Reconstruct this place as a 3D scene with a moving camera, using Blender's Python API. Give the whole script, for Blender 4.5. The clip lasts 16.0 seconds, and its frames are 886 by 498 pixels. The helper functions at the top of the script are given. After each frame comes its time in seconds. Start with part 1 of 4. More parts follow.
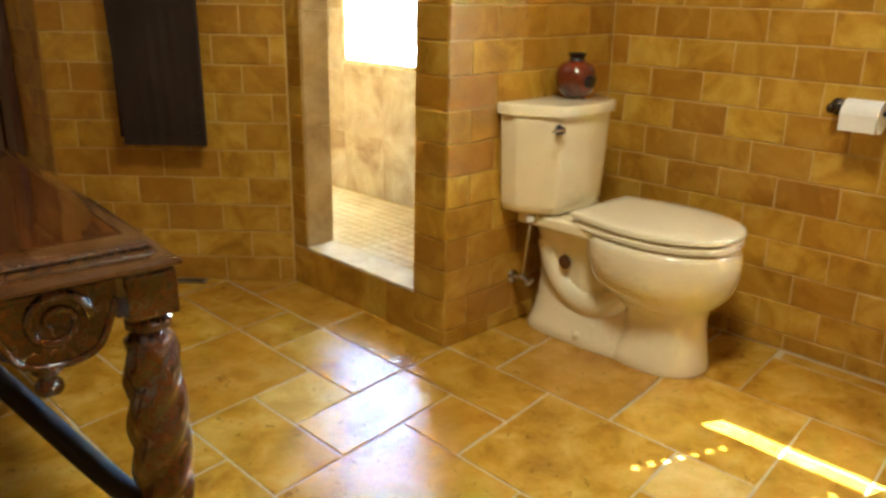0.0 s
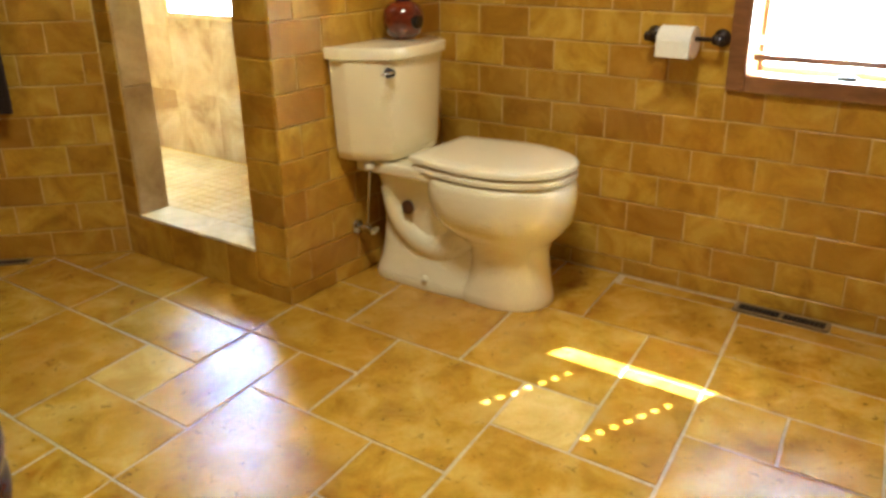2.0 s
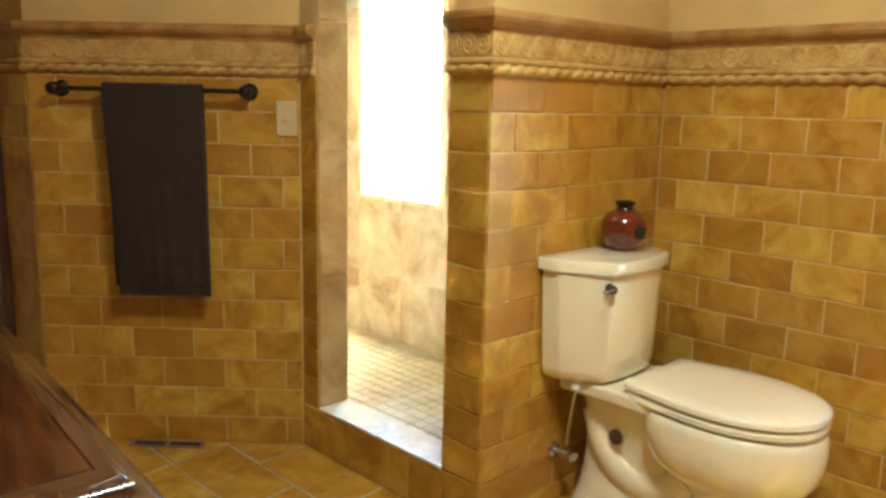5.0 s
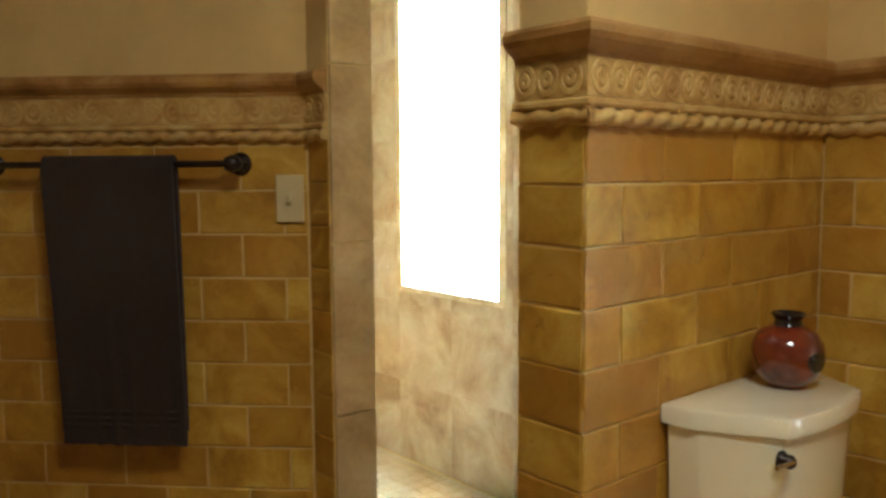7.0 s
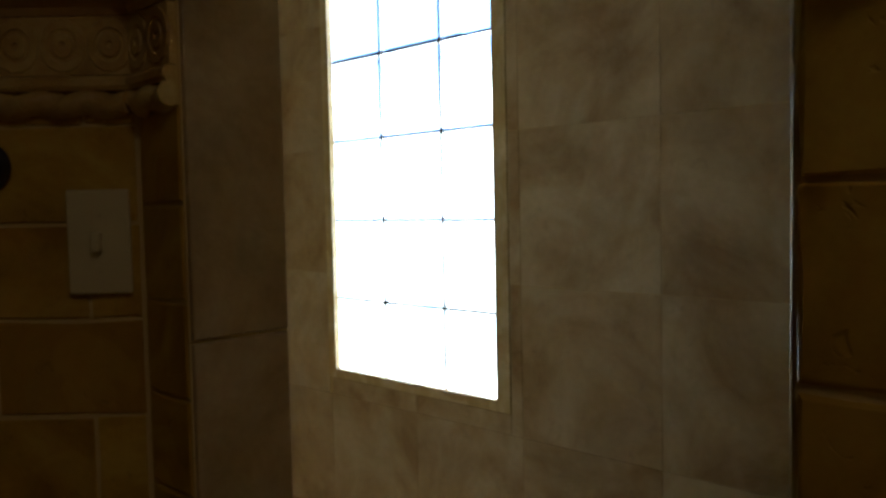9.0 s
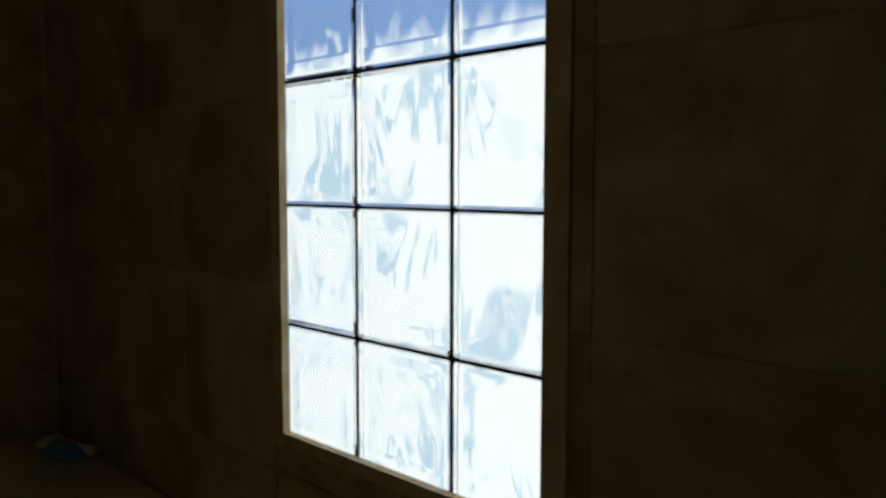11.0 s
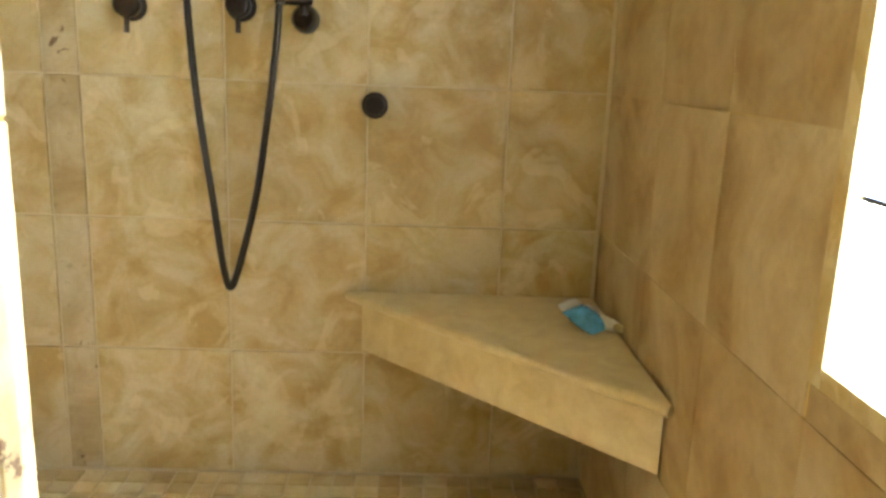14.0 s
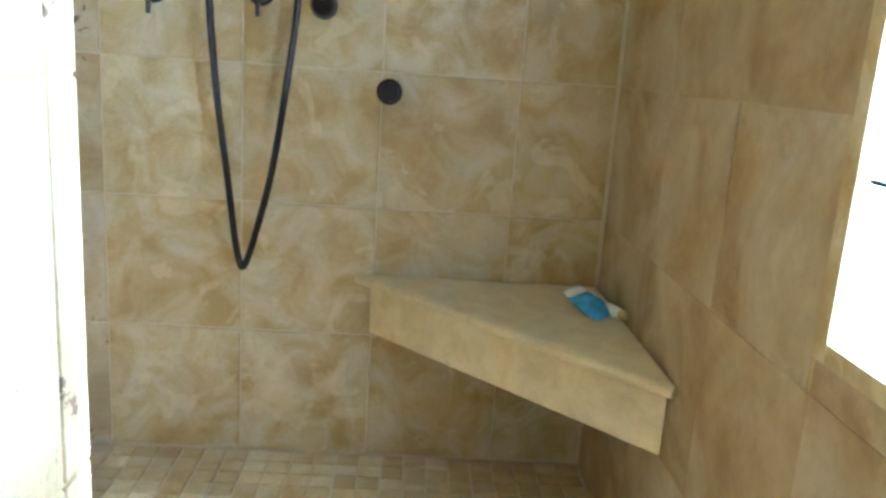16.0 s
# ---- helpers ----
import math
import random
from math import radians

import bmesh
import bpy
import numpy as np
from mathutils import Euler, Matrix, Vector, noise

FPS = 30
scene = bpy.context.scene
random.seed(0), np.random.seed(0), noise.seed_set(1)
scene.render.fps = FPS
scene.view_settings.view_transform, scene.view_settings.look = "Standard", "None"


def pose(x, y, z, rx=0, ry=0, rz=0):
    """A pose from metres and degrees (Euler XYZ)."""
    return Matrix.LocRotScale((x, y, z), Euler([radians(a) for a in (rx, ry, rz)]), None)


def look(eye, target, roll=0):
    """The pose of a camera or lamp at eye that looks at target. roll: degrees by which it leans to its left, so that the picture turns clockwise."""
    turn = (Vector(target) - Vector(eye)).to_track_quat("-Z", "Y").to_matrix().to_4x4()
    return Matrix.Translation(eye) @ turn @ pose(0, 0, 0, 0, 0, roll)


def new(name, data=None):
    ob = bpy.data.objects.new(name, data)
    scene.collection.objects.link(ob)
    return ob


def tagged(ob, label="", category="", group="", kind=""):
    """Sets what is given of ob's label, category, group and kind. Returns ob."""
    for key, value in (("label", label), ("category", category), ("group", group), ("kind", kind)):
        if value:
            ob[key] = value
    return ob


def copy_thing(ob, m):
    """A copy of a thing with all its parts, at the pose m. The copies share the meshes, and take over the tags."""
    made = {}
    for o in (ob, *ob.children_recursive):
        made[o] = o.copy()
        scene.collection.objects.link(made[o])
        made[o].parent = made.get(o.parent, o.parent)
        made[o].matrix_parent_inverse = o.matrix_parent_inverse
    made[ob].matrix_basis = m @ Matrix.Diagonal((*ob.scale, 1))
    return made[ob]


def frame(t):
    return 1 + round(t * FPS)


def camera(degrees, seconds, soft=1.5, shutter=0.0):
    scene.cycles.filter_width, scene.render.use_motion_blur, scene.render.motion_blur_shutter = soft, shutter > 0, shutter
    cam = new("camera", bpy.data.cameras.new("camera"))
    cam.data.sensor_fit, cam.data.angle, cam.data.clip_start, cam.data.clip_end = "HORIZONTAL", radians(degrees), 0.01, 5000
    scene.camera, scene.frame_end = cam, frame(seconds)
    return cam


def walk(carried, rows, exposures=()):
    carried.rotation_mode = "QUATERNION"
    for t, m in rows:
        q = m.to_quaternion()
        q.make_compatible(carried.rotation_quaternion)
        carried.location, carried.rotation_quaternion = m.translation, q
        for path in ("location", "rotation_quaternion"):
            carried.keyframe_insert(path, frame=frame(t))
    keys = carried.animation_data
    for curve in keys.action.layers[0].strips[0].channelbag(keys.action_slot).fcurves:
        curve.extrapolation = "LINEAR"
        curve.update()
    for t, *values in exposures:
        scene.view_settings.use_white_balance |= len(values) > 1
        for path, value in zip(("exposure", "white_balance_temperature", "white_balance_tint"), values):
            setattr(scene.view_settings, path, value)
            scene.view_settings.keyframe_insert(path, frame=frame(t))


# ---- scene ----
cam = camera(58.0, 16.0, soft=3.0)
PATH = [
    (0, (-0.319, -0.317, 1.146), (1.013, 1.036, 0.519), 1.0),
    (0.5, (-0.328, -0.33, 1.151), (1.049, 0.947, 0.462), 0.6),
    (1, (-0.299, -0.334, 1.139), (1.132, 0.861, 0.417), 0.0),
    (1.5, (-0.262, -0.352, 1.122), (1.219, 0.774, 0.388), -0.4),
    (2, (-0.23, -0.363, 1.115), (1.281, 0.723, 0.381), -0.7),
    (2.5, (-0.217, -0.353, 1.113), (1.3, 0.733, 0.393), -0.5),
    (3, (-0.23, -0.322, 1.126), (1.271, 0.806, 0.435), -0.1),
    (3.5, (-0.249, -0.276, 1.135), (1.218, 0.929, 0.505), 0.3),
    (4, (-0.239, -0.18, 1.17), (1.192, 1.099, 0.604), 1.0),
    (4.5, (-0.208, -0.082, 1.15), (1.198, 1.272, 0.715), 1.3),
    (5, (-0.152, -0.012, 1.222), (1.221, 1.397, 0.859), 1.2),
    (5.2, (-0.129, 0.022, 1.235), (1.236, 1.446, 0.907), 1.3),
    (7.3, (0.480, 0.692, 1.209), (1.754, 2.232, 1.051), -0.2),
    (7.5, (0.550, 0.780, 1.193), (1.824, 2.320, 1.060), 0.3),
    (8, (0.748, 0.999, 1.204), (2.005, 2.547, 1.055), -0.2),
    (8.5, (0.858, 1.22, 1.197), (2.216, 2.683, 1.076), 0.2),
    (9, (0.981, 1.405, 1.186), (2.415, 2.794, 1.081), -1.2),
    (9.2, (1.037, 1.47, 1.186), (2.512, 2.816, 1.078), -0.9),
    (11.5, (1.608, 1.979, 1.191), (2.943, 3.454, 0.991), 0.8),
    (12, (1.69, 2.031, 1.186), (2.74, 3.713, 0.929), 0.9),
    (12.5, (1.709, 2.058, 1.144), (2.432, 3.906, 0.891), 3.2),
    (13, (1.695, 2.129, 1.155), (2.155, 4.042, 0.797), 1.9),
    (13.5, (1.804, 2.209, 1.11), (1.978, 4.163, 0.72), 1.9),
    (14, (1.798, 2.23, 1.074), (1.875, 4.178, 0.627), 2.2),
    (14.5, (1.786, 2.211, 1.062), (1.852, 4.138, 0.529), 2.9),
    (15, (1.782, 2.193, 1.052), (1.858, 4.104, 0.467), 3.3),
    (15.5, (1.783, 2.191, 1.044), (1.86, 4.11, 0.486), 3.8),
    (16, (1.764, 2.189, 1.052), (1.857, 4.136, 0.602), 3.8),
]
EXPO = [(0, 3.66, 5650, 6), (3.5, 3.73, 5500, 6), (4.5, 3.95, 5200, 6), (5.2, 3.84, 5050, 6), (7.3, 2.72, 5000, 8), (8, 1.75, 4950, 8), (8.5, 0.80, 4900, 8), (9, -0.2, 5600, 10), (9.2, -0.6, 5800, 10),
    (11.3, -3.0, 6200, 12), (12.5, -3.0, 6200, 12), (12.75, -3.0, 6300, 12), (13.0, -2.7, 6800, 8), (13.25, -0.85, 7500, 8), (13.5, 0.5, 7800, 8), (13.75, 1.4, 7100, 8), (14, 1.92, 6500, 8), (14.5, 2.2, 5750, 8), (15, 2.15, 5200, 8), (16, 1.88, 4700, 8)]
walk(cam, [(t, look(eye, target, roll)) for t, eye, target, roll in PATH], EXPO)

# ---- sky, sun, lamps ----
SUN_WAY = Vector((-0.93, 0.41, -1.209)).normalized()
world = bpy.data.worlds.new("sky")
scene.world = world
world.use_nodes = True
wn = world.node_tree.nodes
sky = wn.new("ShaderNodeTexSky")
sky.sky_type, sky.sun_disc = "NISHITA", False
sky.sun_elevation = math.asin(-SUN_WAY.z)
sky.sun_rotation = math.atan2(-SUN_WAY.x, -SUN_WAY.y)
wn["Background"].inputs["Strength"].default_value = 0.15
world.node_tree.links.new(sky.outputs[0], wn["Background"].inputs["Color"])
sun = new("sun", bpy.data.lights.new("sun", "SUN"))
sun.data.energy, sun.data.angle, sun.data.color = 5.0, radians(0.5), (1.0, 0.98, 0.95)
sun.matrix_world = look((8, -3, 9), Vector((8, -3, 9)) + SUN_WAY)


# ---- materials ----
def shader(name, rough=0.5, metal=0.0):
    m = bpy.data.materials.new(name)
    m.use_nodes = True
    b = m.node_tree.nodes["Principled BSDF"]
    b.inputs["Roughness"].default_value, b.inputs["Metallic"].default_value = rough, metal
    return m, m.node_tree.nodes, m.node_tree.links, b


def ramp(n, l, fac, stops):
    r = n.new("ShaderNodeValToRGB")
    e = r.color_ramp.elements
    for k, (p, c) in enumerate(stops):
        el = e[k] if k < 2 else e.new(p)
        el.position, el.color = p, (*c, 1)
    l.new(fac, r.inputs[0])
    return r.outputs[0]


def noise_tex(n, l, where, scale, detail=5.0, rough=0.55, distort=0.0):
    t = n.new("ShaderNodeTexNoise")
    t.inputs["Scale"].default_value, t.inputs["Detail"].default_value = scale, detail
    t.inputs["Roughness"].default_value, t.inputs["Distortion"].default_value = rough, distort
    l.new(where, t.inputs["Vector"])
    return t.outputs["Fac"]


def mixed(n, l, kind, fac, a, b):
    x = n.new("ShaderNodeMix")
    x.data_type, x.blend_type = "RGBA", kind
    for sock, v in ((x.inputs[0], fac), (x.inputs[6], a), (x.inputs[7], b)):
        if isinstance(v, (int, float)):
            sock.default_value = v
        elif isinstance(v, tuple):
            sock.default_value = (*v, 1)
        else:
            l.new(v, sock)
    return x.outputs[2]


def stone(name, dark, mid, light, scale=9.0, rough=0.45, bump=0.25, vary=0.35, pits=0.0, lo=0.34, hi=0.66, warp=0.5, veins=0.0, tint=(0.30, 0.13, 0.03), speck=None):
    """Travertine: clouds, fine grain, pits, a tint of its own for each piece."""
    m, n, l, b = shader(name, rough)
    geo, info = n.new("ShaderNodeNewGeometry"), n.new("ShaderNodeObjectInfo")
    shift = n.new("ShaderNodeVectorMath")
    shift.operation = "MULTIPLY_ADD"
    shift.inputs[1].default_value = (7.3, 5.1, 3.7)
    l.new(info.outputs["Random"], shift.inputs[0])
    l.new(geo.outputs["Position"], shift.inputs[2])
    where = shift.outputs[0]
    cloud = noise_tex(n, l, where, scale, 6, 0.6, warp)
    grain = noise_tex(n, l, where, scale * 14, 4, 0.65)
    col = ramp(n, l, cloud, [(lo, dark), (hi, light), ((lo + hi) / 2, mid)])
    col = mixed(n, l, "OVERLAY", 0.15, col, ramp(n, l, grain, [(0.3, (0.25, 0.25, 0.25)), (0.7, (0.75, 0.75, 0.75))]))
    own = n.new("ShaderNodeMapRange")
    own.inputs[3].default_value, own.inputs[4].default_value = 0.0, vary
    l.new(info.outputs["Random"], own.inputs[0])
    col = mixed(n, l, "MIX", own.outputs[0], col, tint)
    height = grain
    if veins:
        v = noise_tex(n, l, where, scale * 0.9, 3, 0.55, 0.9)
        line = ramp(n, l, v, [(0.585, (0, 0, 0)), (0.64, (1, 1, 1)), (0.60, (0.6, 0.6, 0.6))])
        f = n.new("ShaderNodeMath")
        f.operation = "MULTIPLY"
        f.inputs[1].default_value = veins
        l.new(line, f.inputs[0])
        col = mixed(n, l, "MIX", f.outputs[0], col, tuple(min(1, c * 1.35) for c in light))
    if speck:
        s = noise_tex(n, l, where, 11, 5, 0.68, 0.4)
        col = mixed(n, l, "MIX", ramp(n, l, s, [(0.625, (0, 0, 0)), (0.65, (1, 1, 1))]), col, speck)
    if pits:
        p = noise_tex(n, l, where, scale * 5, 3, 0.6, 1.0)
        pit = ramp(n, l, p, [(0.30, (0, 0, 0)), (0.36, (1, 1, 1))])
        col = mixed(n, l, "MULTIPLY", pits, col, pit)
        hm = n.new("ShaderNodeMath")
        hm.operation = "MULTIPLY_ADD"
        hm.inputs[1].default_value = 0.4
        l.new(grain, hm.inputs[0])
        l.new(pit, hm.inputs[2])
        height = hm.outputs[0]
    l.new(col, b.inputs["Base Color"])
    rr = n.new("ShaderNodeMapRange")
    rr.inputs[3].default_value, rr.inputs[4].default_value = rough * 0.7, min(1, rough * 1.35)
    l.new(cloud, rr.inputs[0])
    l.new(rr.outputs[0], b.inputs["Roughness"])
    bp = n.new("ShaderNodeBump")
    bp.inputs["Strength"].default_value, bp.inputs["Distance"].default_value = bump, 0.004
    l.new(height, bp.inputs["Height"])
    l.new(bp.outputs[0], b.inputs["Normal"])
    return m


def plain(name, col, rough=0.5, metal=0.0, spread=0.12, scale=30.0, bump=0.08, coat=0.0):
    """Paint, metal, glaze or plastic with slight unevenness."""
    m, n, l, b = shader(name, rough, metal)
    geo = n.new("ShaderNodeNewGeometry")
    f = noise_tex(n, l, geo.outputs["Position"], scale, 4, 0.6)
    l.new(ramp(n, l, f, [(0.3, tuple(c * (1 - spread) for c in col)), (0.7, tuple(min(1, c * (1 + spread)) for c in col))]), b.inputs["Base Color"])
    bp = n.new("ShaderNodeBump")
    bp.inputs["Strength"].default_value, bp.inputs["Distance"].default_value = bump, 0.002
    l.new(f, bp.inputs["Height"])
    l.new(bp.outputs[0], b.inputs["Normal"])
    b.inputs["Coat Weight"].default_value = coat
    b.inputs["Coat Roughness"].default_value = 0.08
    return m


def wood(name, dark, light, rough=0.3, axis=(18, 2, 18), coat=0.3):
    m, n, l, b = shader(name, rough)
    co = n.new("ShaderNodeTexCoord")
    mp = n.new("ShaderNodeMapping")
    mp.inputs["Scale"].default_value = axis
    l.new(co.outputs["Object"], mp.inputs[0])
    f = noise_tex(n, l, mp.outputs[0], 3.0, 6, 0.65, 0.6)
    l.new(ramp(n, l, f, [(0.3, dark), (0.75, light)]), b.inputs["Base Color"])
    bp = n.new("ShaderNodeBump")
    bp.inputs["Strength"].default_value, bp.inputs["Distance"].default_value = 0.12, 0.002
    l.new(f, bp.inputs["Height"])
    l.new(bp.outputs[0], b.inputs["Normal"])
    b.inputs["Coat Weight"].default_value = coat
    return m


def cloth(name, dark, light):
    m, n, l, b = shader(name, 0.95)
    geo = n.new("ShaderNodeNewGeometry")
    f = noise_tex(n, l, geo.outputs["Position"], 260, 3, 0.7)
    l.new(ramp(n, l, f, [(0.3, dark), (0.75, light)]), b.inputs["Base Color"])
    bp = n.new("ShaderNodeBump")
    bp.inputs["Strength"].default_value, bp.inputs["Distance"].default_value = 0.8, 0.004
    l.new(f, bp.inputs["Height"])
    l.new(bp.outputs[0], b.inputs["Normal"])
    b.inputs["Sheen Weight"].default_value = 0.05
    return m


def block_glass(name, wave=0.5, ior=1.22):
    m, n, l, b = shader(name, 0.02)
    b.inputs["Transmission Weight"].default_value, b.inputs["IOR"].default_value = 1.0, ior
    b.inputs["Base Color"].default_value = (0.90, 0.97, 0.95, 1)
    geo = n.new("ShaderNodeNewGeometry")
    mp = n.new("ShaderNodeMapping")
    mp.inputs["Scale"].default_value = (1, 1.3, 0.7)
    l.new(geo.outputs["Position"], mp.inputs[0])
    f = noise_tex(n, l, mp.outputs[0], 9, 1.0, 0.4, 1.4)
    bp = n.new("ShaderNodeBump")
    bp.inputs["Strength"].default_value, bp.inputs["Distance"].default_value = wave, 0.03
    if not wave:
        return m
    co, sp = n.new("ShaderNodeTexCoord"), n.new("ShaderNodeSeparateXYZ")
    l.new(co.outputs["Object"], sp.inputs[0])
    fac = f
    for axis in ("Y", "Z"):  # a smooth rim round the wavy middle of each block
        ab, mr, mu = n.new("ShaderNodeMath"), n.new("ShaderNodeMapRange"), n.new("ShaderNodeMath")
        ab.operation, mu.operation = "ABSOLUTE", "MULTIPLY"
        mr.inputs[1].default_value, mr.inputs[2].default_value = 0.066, 0.086
        mr.inputs[3].default_value, mr.inputs[4].default_value = 1.0, 0.0
        l.new(sp.outputs[axis], ab.inputs[0])
        l.new(ab.outputs[0], mr.inputs[0])
        l.new(mr.outputs[0], mu.inputs[0])
        l.new(fac, mu.inputs[1])
        fac = mu.outputs[0]
    l.new(fac, bp.inputs["Height"])
    l.new(bp.outputs[0], b.inputs["Normal"])
    return m


M_BRICK = stone("gold_travertine", (0.33, 0.162, 0.008), (0.51, 0.296, 0.021), (0.64, 0.425, 0.058), 7, 0.33, 0.3, 0.75, pits=0.15, tint=(0.31, 0.127, 0.005), veins=0.12, warp=0.9)
M_FLOOR = stone("floor_travertine", (0.28, 0.130, 0.007), (0.47, 0.272, 0.022), (0.61, 0.415, 0.080), 8.0, 0.19, 0.6, 0.6, pits=0.5, tint=(0.42, 0.200, 0.016), warp=0.35, veins=0.10, lo=0.30, hi=0.70)
M_PALE = stone("pale_floor_travertine", (0.48, 0.31, 0.06), (0.63, 0.44, 0.11), (0.74, 0.56, 0.20), 6.0, 0.19, 0.15, 0.0, pits=0.3)
M_TILE = stone("cream_travertine", (0.43, 0.300, 0.115), (0.54, 0.425, 0.220), (0.63, 0.545, 0.360), 8.5, 0.42, 0.2, 0.35, pits=0.10, veins=0.28, lo=0.37, hi=0.63, warp=0.7, tint=(0.42, 0.285, 0.105))
# window wall's tiles, toned darker and browner than M_TILE
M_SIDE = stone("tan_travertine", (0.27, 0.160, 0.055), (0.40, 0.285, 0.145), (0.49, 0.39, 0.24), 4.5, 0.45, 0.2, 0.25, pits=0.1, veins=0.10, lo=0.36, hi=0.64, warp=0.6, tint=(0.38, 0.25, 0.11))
M_SPOT = stone("spotted_travertine", (0.37, 0.27, 0.13), (0.50, 0.41, 0.25), (0.60, 0.53, 0.39), 7, 0.42, 0.25, 0.2, pits=0.2, tint=(0.45, 0.30, 0.13), speck=(0.16, 0.09, 0.05))
M_MOSAIC = stone("mosaic_stone", (0.47, 0.34, 0.14), (0.61, 0.48, 0.25), (0.70, 0.60, 0.38), 6, 0.36, 0.2, 0.36, tint=(0.28, 0.17, 0.08))
M_TRIM = stone("carved_border_stone", (0.37, 0.200, 0.034), (0.52, 0.325, 0.075), (0.62, 0.44, 0.135), 14, 0.5, 0.3, 0.1)
M_CAP = stone("cap_moulding_stone", (0.25, 0.120, 0.018), (0.38, 0.205, 0.040), (0.47, 0.29, 0.080), 10, 0.45, 0.25, 0.3)
M_BENCH = stone("bench_limestone", (0.60, 0.48, 0.25), (0.67, 0.55, 0.31), (0.72, 0.61, 0.37), 20, 0.35, 0.12, 0.1)
M_CURB = stone("curb_top_stone", (0.66, 0.58, 0.42), (0.76, 0.68, 0.53), (0.82, 0.76, 0.63), 9, 0.10, 0.05, 0.1)
M_WALL = plain("tan_plaster_and_grout", (0.60, 0.42, 0.14), 0.75, spread=0.06, scale=9, bump=0.12)
M_PALEGROUT = plain("pale_shower_grout", (0.62, 0.52, 0.34), 0.8, spread=0.08, scale=40, bump=0.15)
M_JAMB = stone("ochre_jamb_stone", (0.30, 0.18, 0.06), (0.42, 0.28, 0.11), (0.52, 0.37, 0.18), 6, 0.4, 0.2, 0.2)
M_GROUT = plain("floor_grout", (0.50, 0.40, 0.22), 0.8, spread=0.2, scale=60, bump=0.3)
M_PAINT = plain("tan_wall_paint", (0.60, 0.43, 0.22), 0.7, spread=0.05, scale=14, bump=0.15)
M_CEIL = plain("ceiling_paint", (0.75, 0.70, 0.60), 0.8, spread=0.03, scale=14)
M_CHINA = plain("biscuit_china", (0.84, 0.775, 0.54), 0.05, spread=0.015, scale=3, bump=0.01, coat=1.0)
M_SEAT = plain("biscuit_seat_plastic", (0.82, 0.755, 0.55), 0.16, spread=0.015, scale=3, bump=0.01)
M_BRONZE = plain("oil_rubbed_bronze", (0.035, 0.026, 0.022), 0.32, 0.75, spread=0.4, scale=40)
M_CHROME = plain("chrome", (0.55, 0.53, 0.5), 0.12, 1.0, spread=0.05)
M_DARK = plain("dark_recess", (0.022, 0.015, 0.009), 0.9)
M_TABLE = wood("dark_mahogany", (0.018, 0.0050, 0.0015), (0.115, 0.031, 0.006), 0.15, coat=0.8)
# golder than M_TABLE: the moulding's window gleams are put into the colour
M_EDGE = wood("worn_gilded_mahogany_edge", (0.028, 0.010, 0.003), (0.11, 0.046, 0.013), 0.16, coat=0.8)
M_IRON = plain("black_stretcher_wood", (0.012, 0.009, 0.007), 0.62, spread=0.3)
M_FRAME = wood("stained_window_wood", (0.16, 0.065, 0.022), (0.30, 0.14, 0.05), 0.4, (14, 3, 14), 0.15)
M_SLAT = wood("blind_wood", (0.26, 0.11, 0.04), (0.40, 0.19, 0.08), 0.45, (20, 2, 20), 0.1)
M_SILL = wood("pale_sill_wood", (0.44, 0.27, 0.12), (0.58, 0.40, 0.20), 0.35, (20, 3, 20), 0.2)
M_DOOR = wood("dark_door_wood", (0.05, 0.02, 0.008), (0.12, 0.05, 0.02), 0.35, (12, 12, 2), 0.2)
M_TOWEL = cloth("dark_brown_terry", (0.013, 0.0065, 0.003), (0.042, 0.023, 0.011))
M_VENT = plain("tan_metal", (0.26, 0.19, 0.10), 0.4, 0.3, spread=0.15)
M_PAPER = plain("tissue_paper", (0.86, 0.84, 0.78), 0.95, spread=0.03, scale=80, bump=0.2)
M_PLATE = plain("almond_plastic", (0.60, 0.49, 0.24), 0.35, spread=0.02)
M_VASE = plain("red_brown_glaze", (0.135, 0.020, 0.006), 0.12, spread=0.5, scale=14, bump=0.05, coat=0.6)
M_VASETOP = plain("black_glaze", (0.010, 0.008, 0.008), 0.15, spread=0.3, coat=0.5)
M_VASEDARK = plain("dark_brown_glaze", (0.030, 0.008, 0.005), 0.14, spread=0.5, scale=14, bump=0.05, coat=0.5)
M_HOSE = plain("bronze_hose", (0.03, 0.025, 0.024), 0.35, 0.6, spread=0.3, scale=200, bump=0.3)
M_BLUE = plain("blue_sachet_film", (0.10, 0.38, 0.72), 0.25, spread=0.3, scale=40, bump=0.4)
M_WHITE = plain("white_plastic", (0.80, 0.80, 0.78), 0.3, spread=0.05)
M_MORTAR = plain("dark_block_joint", (0.03, 0.03, 0.03), 0.9, spread=0.2)
M_GLASS = block_glass("wavy_block_glass", 0.17, 1.3)
M_PANE = block_glass("window_pane_glass", 0.0, 1.4)
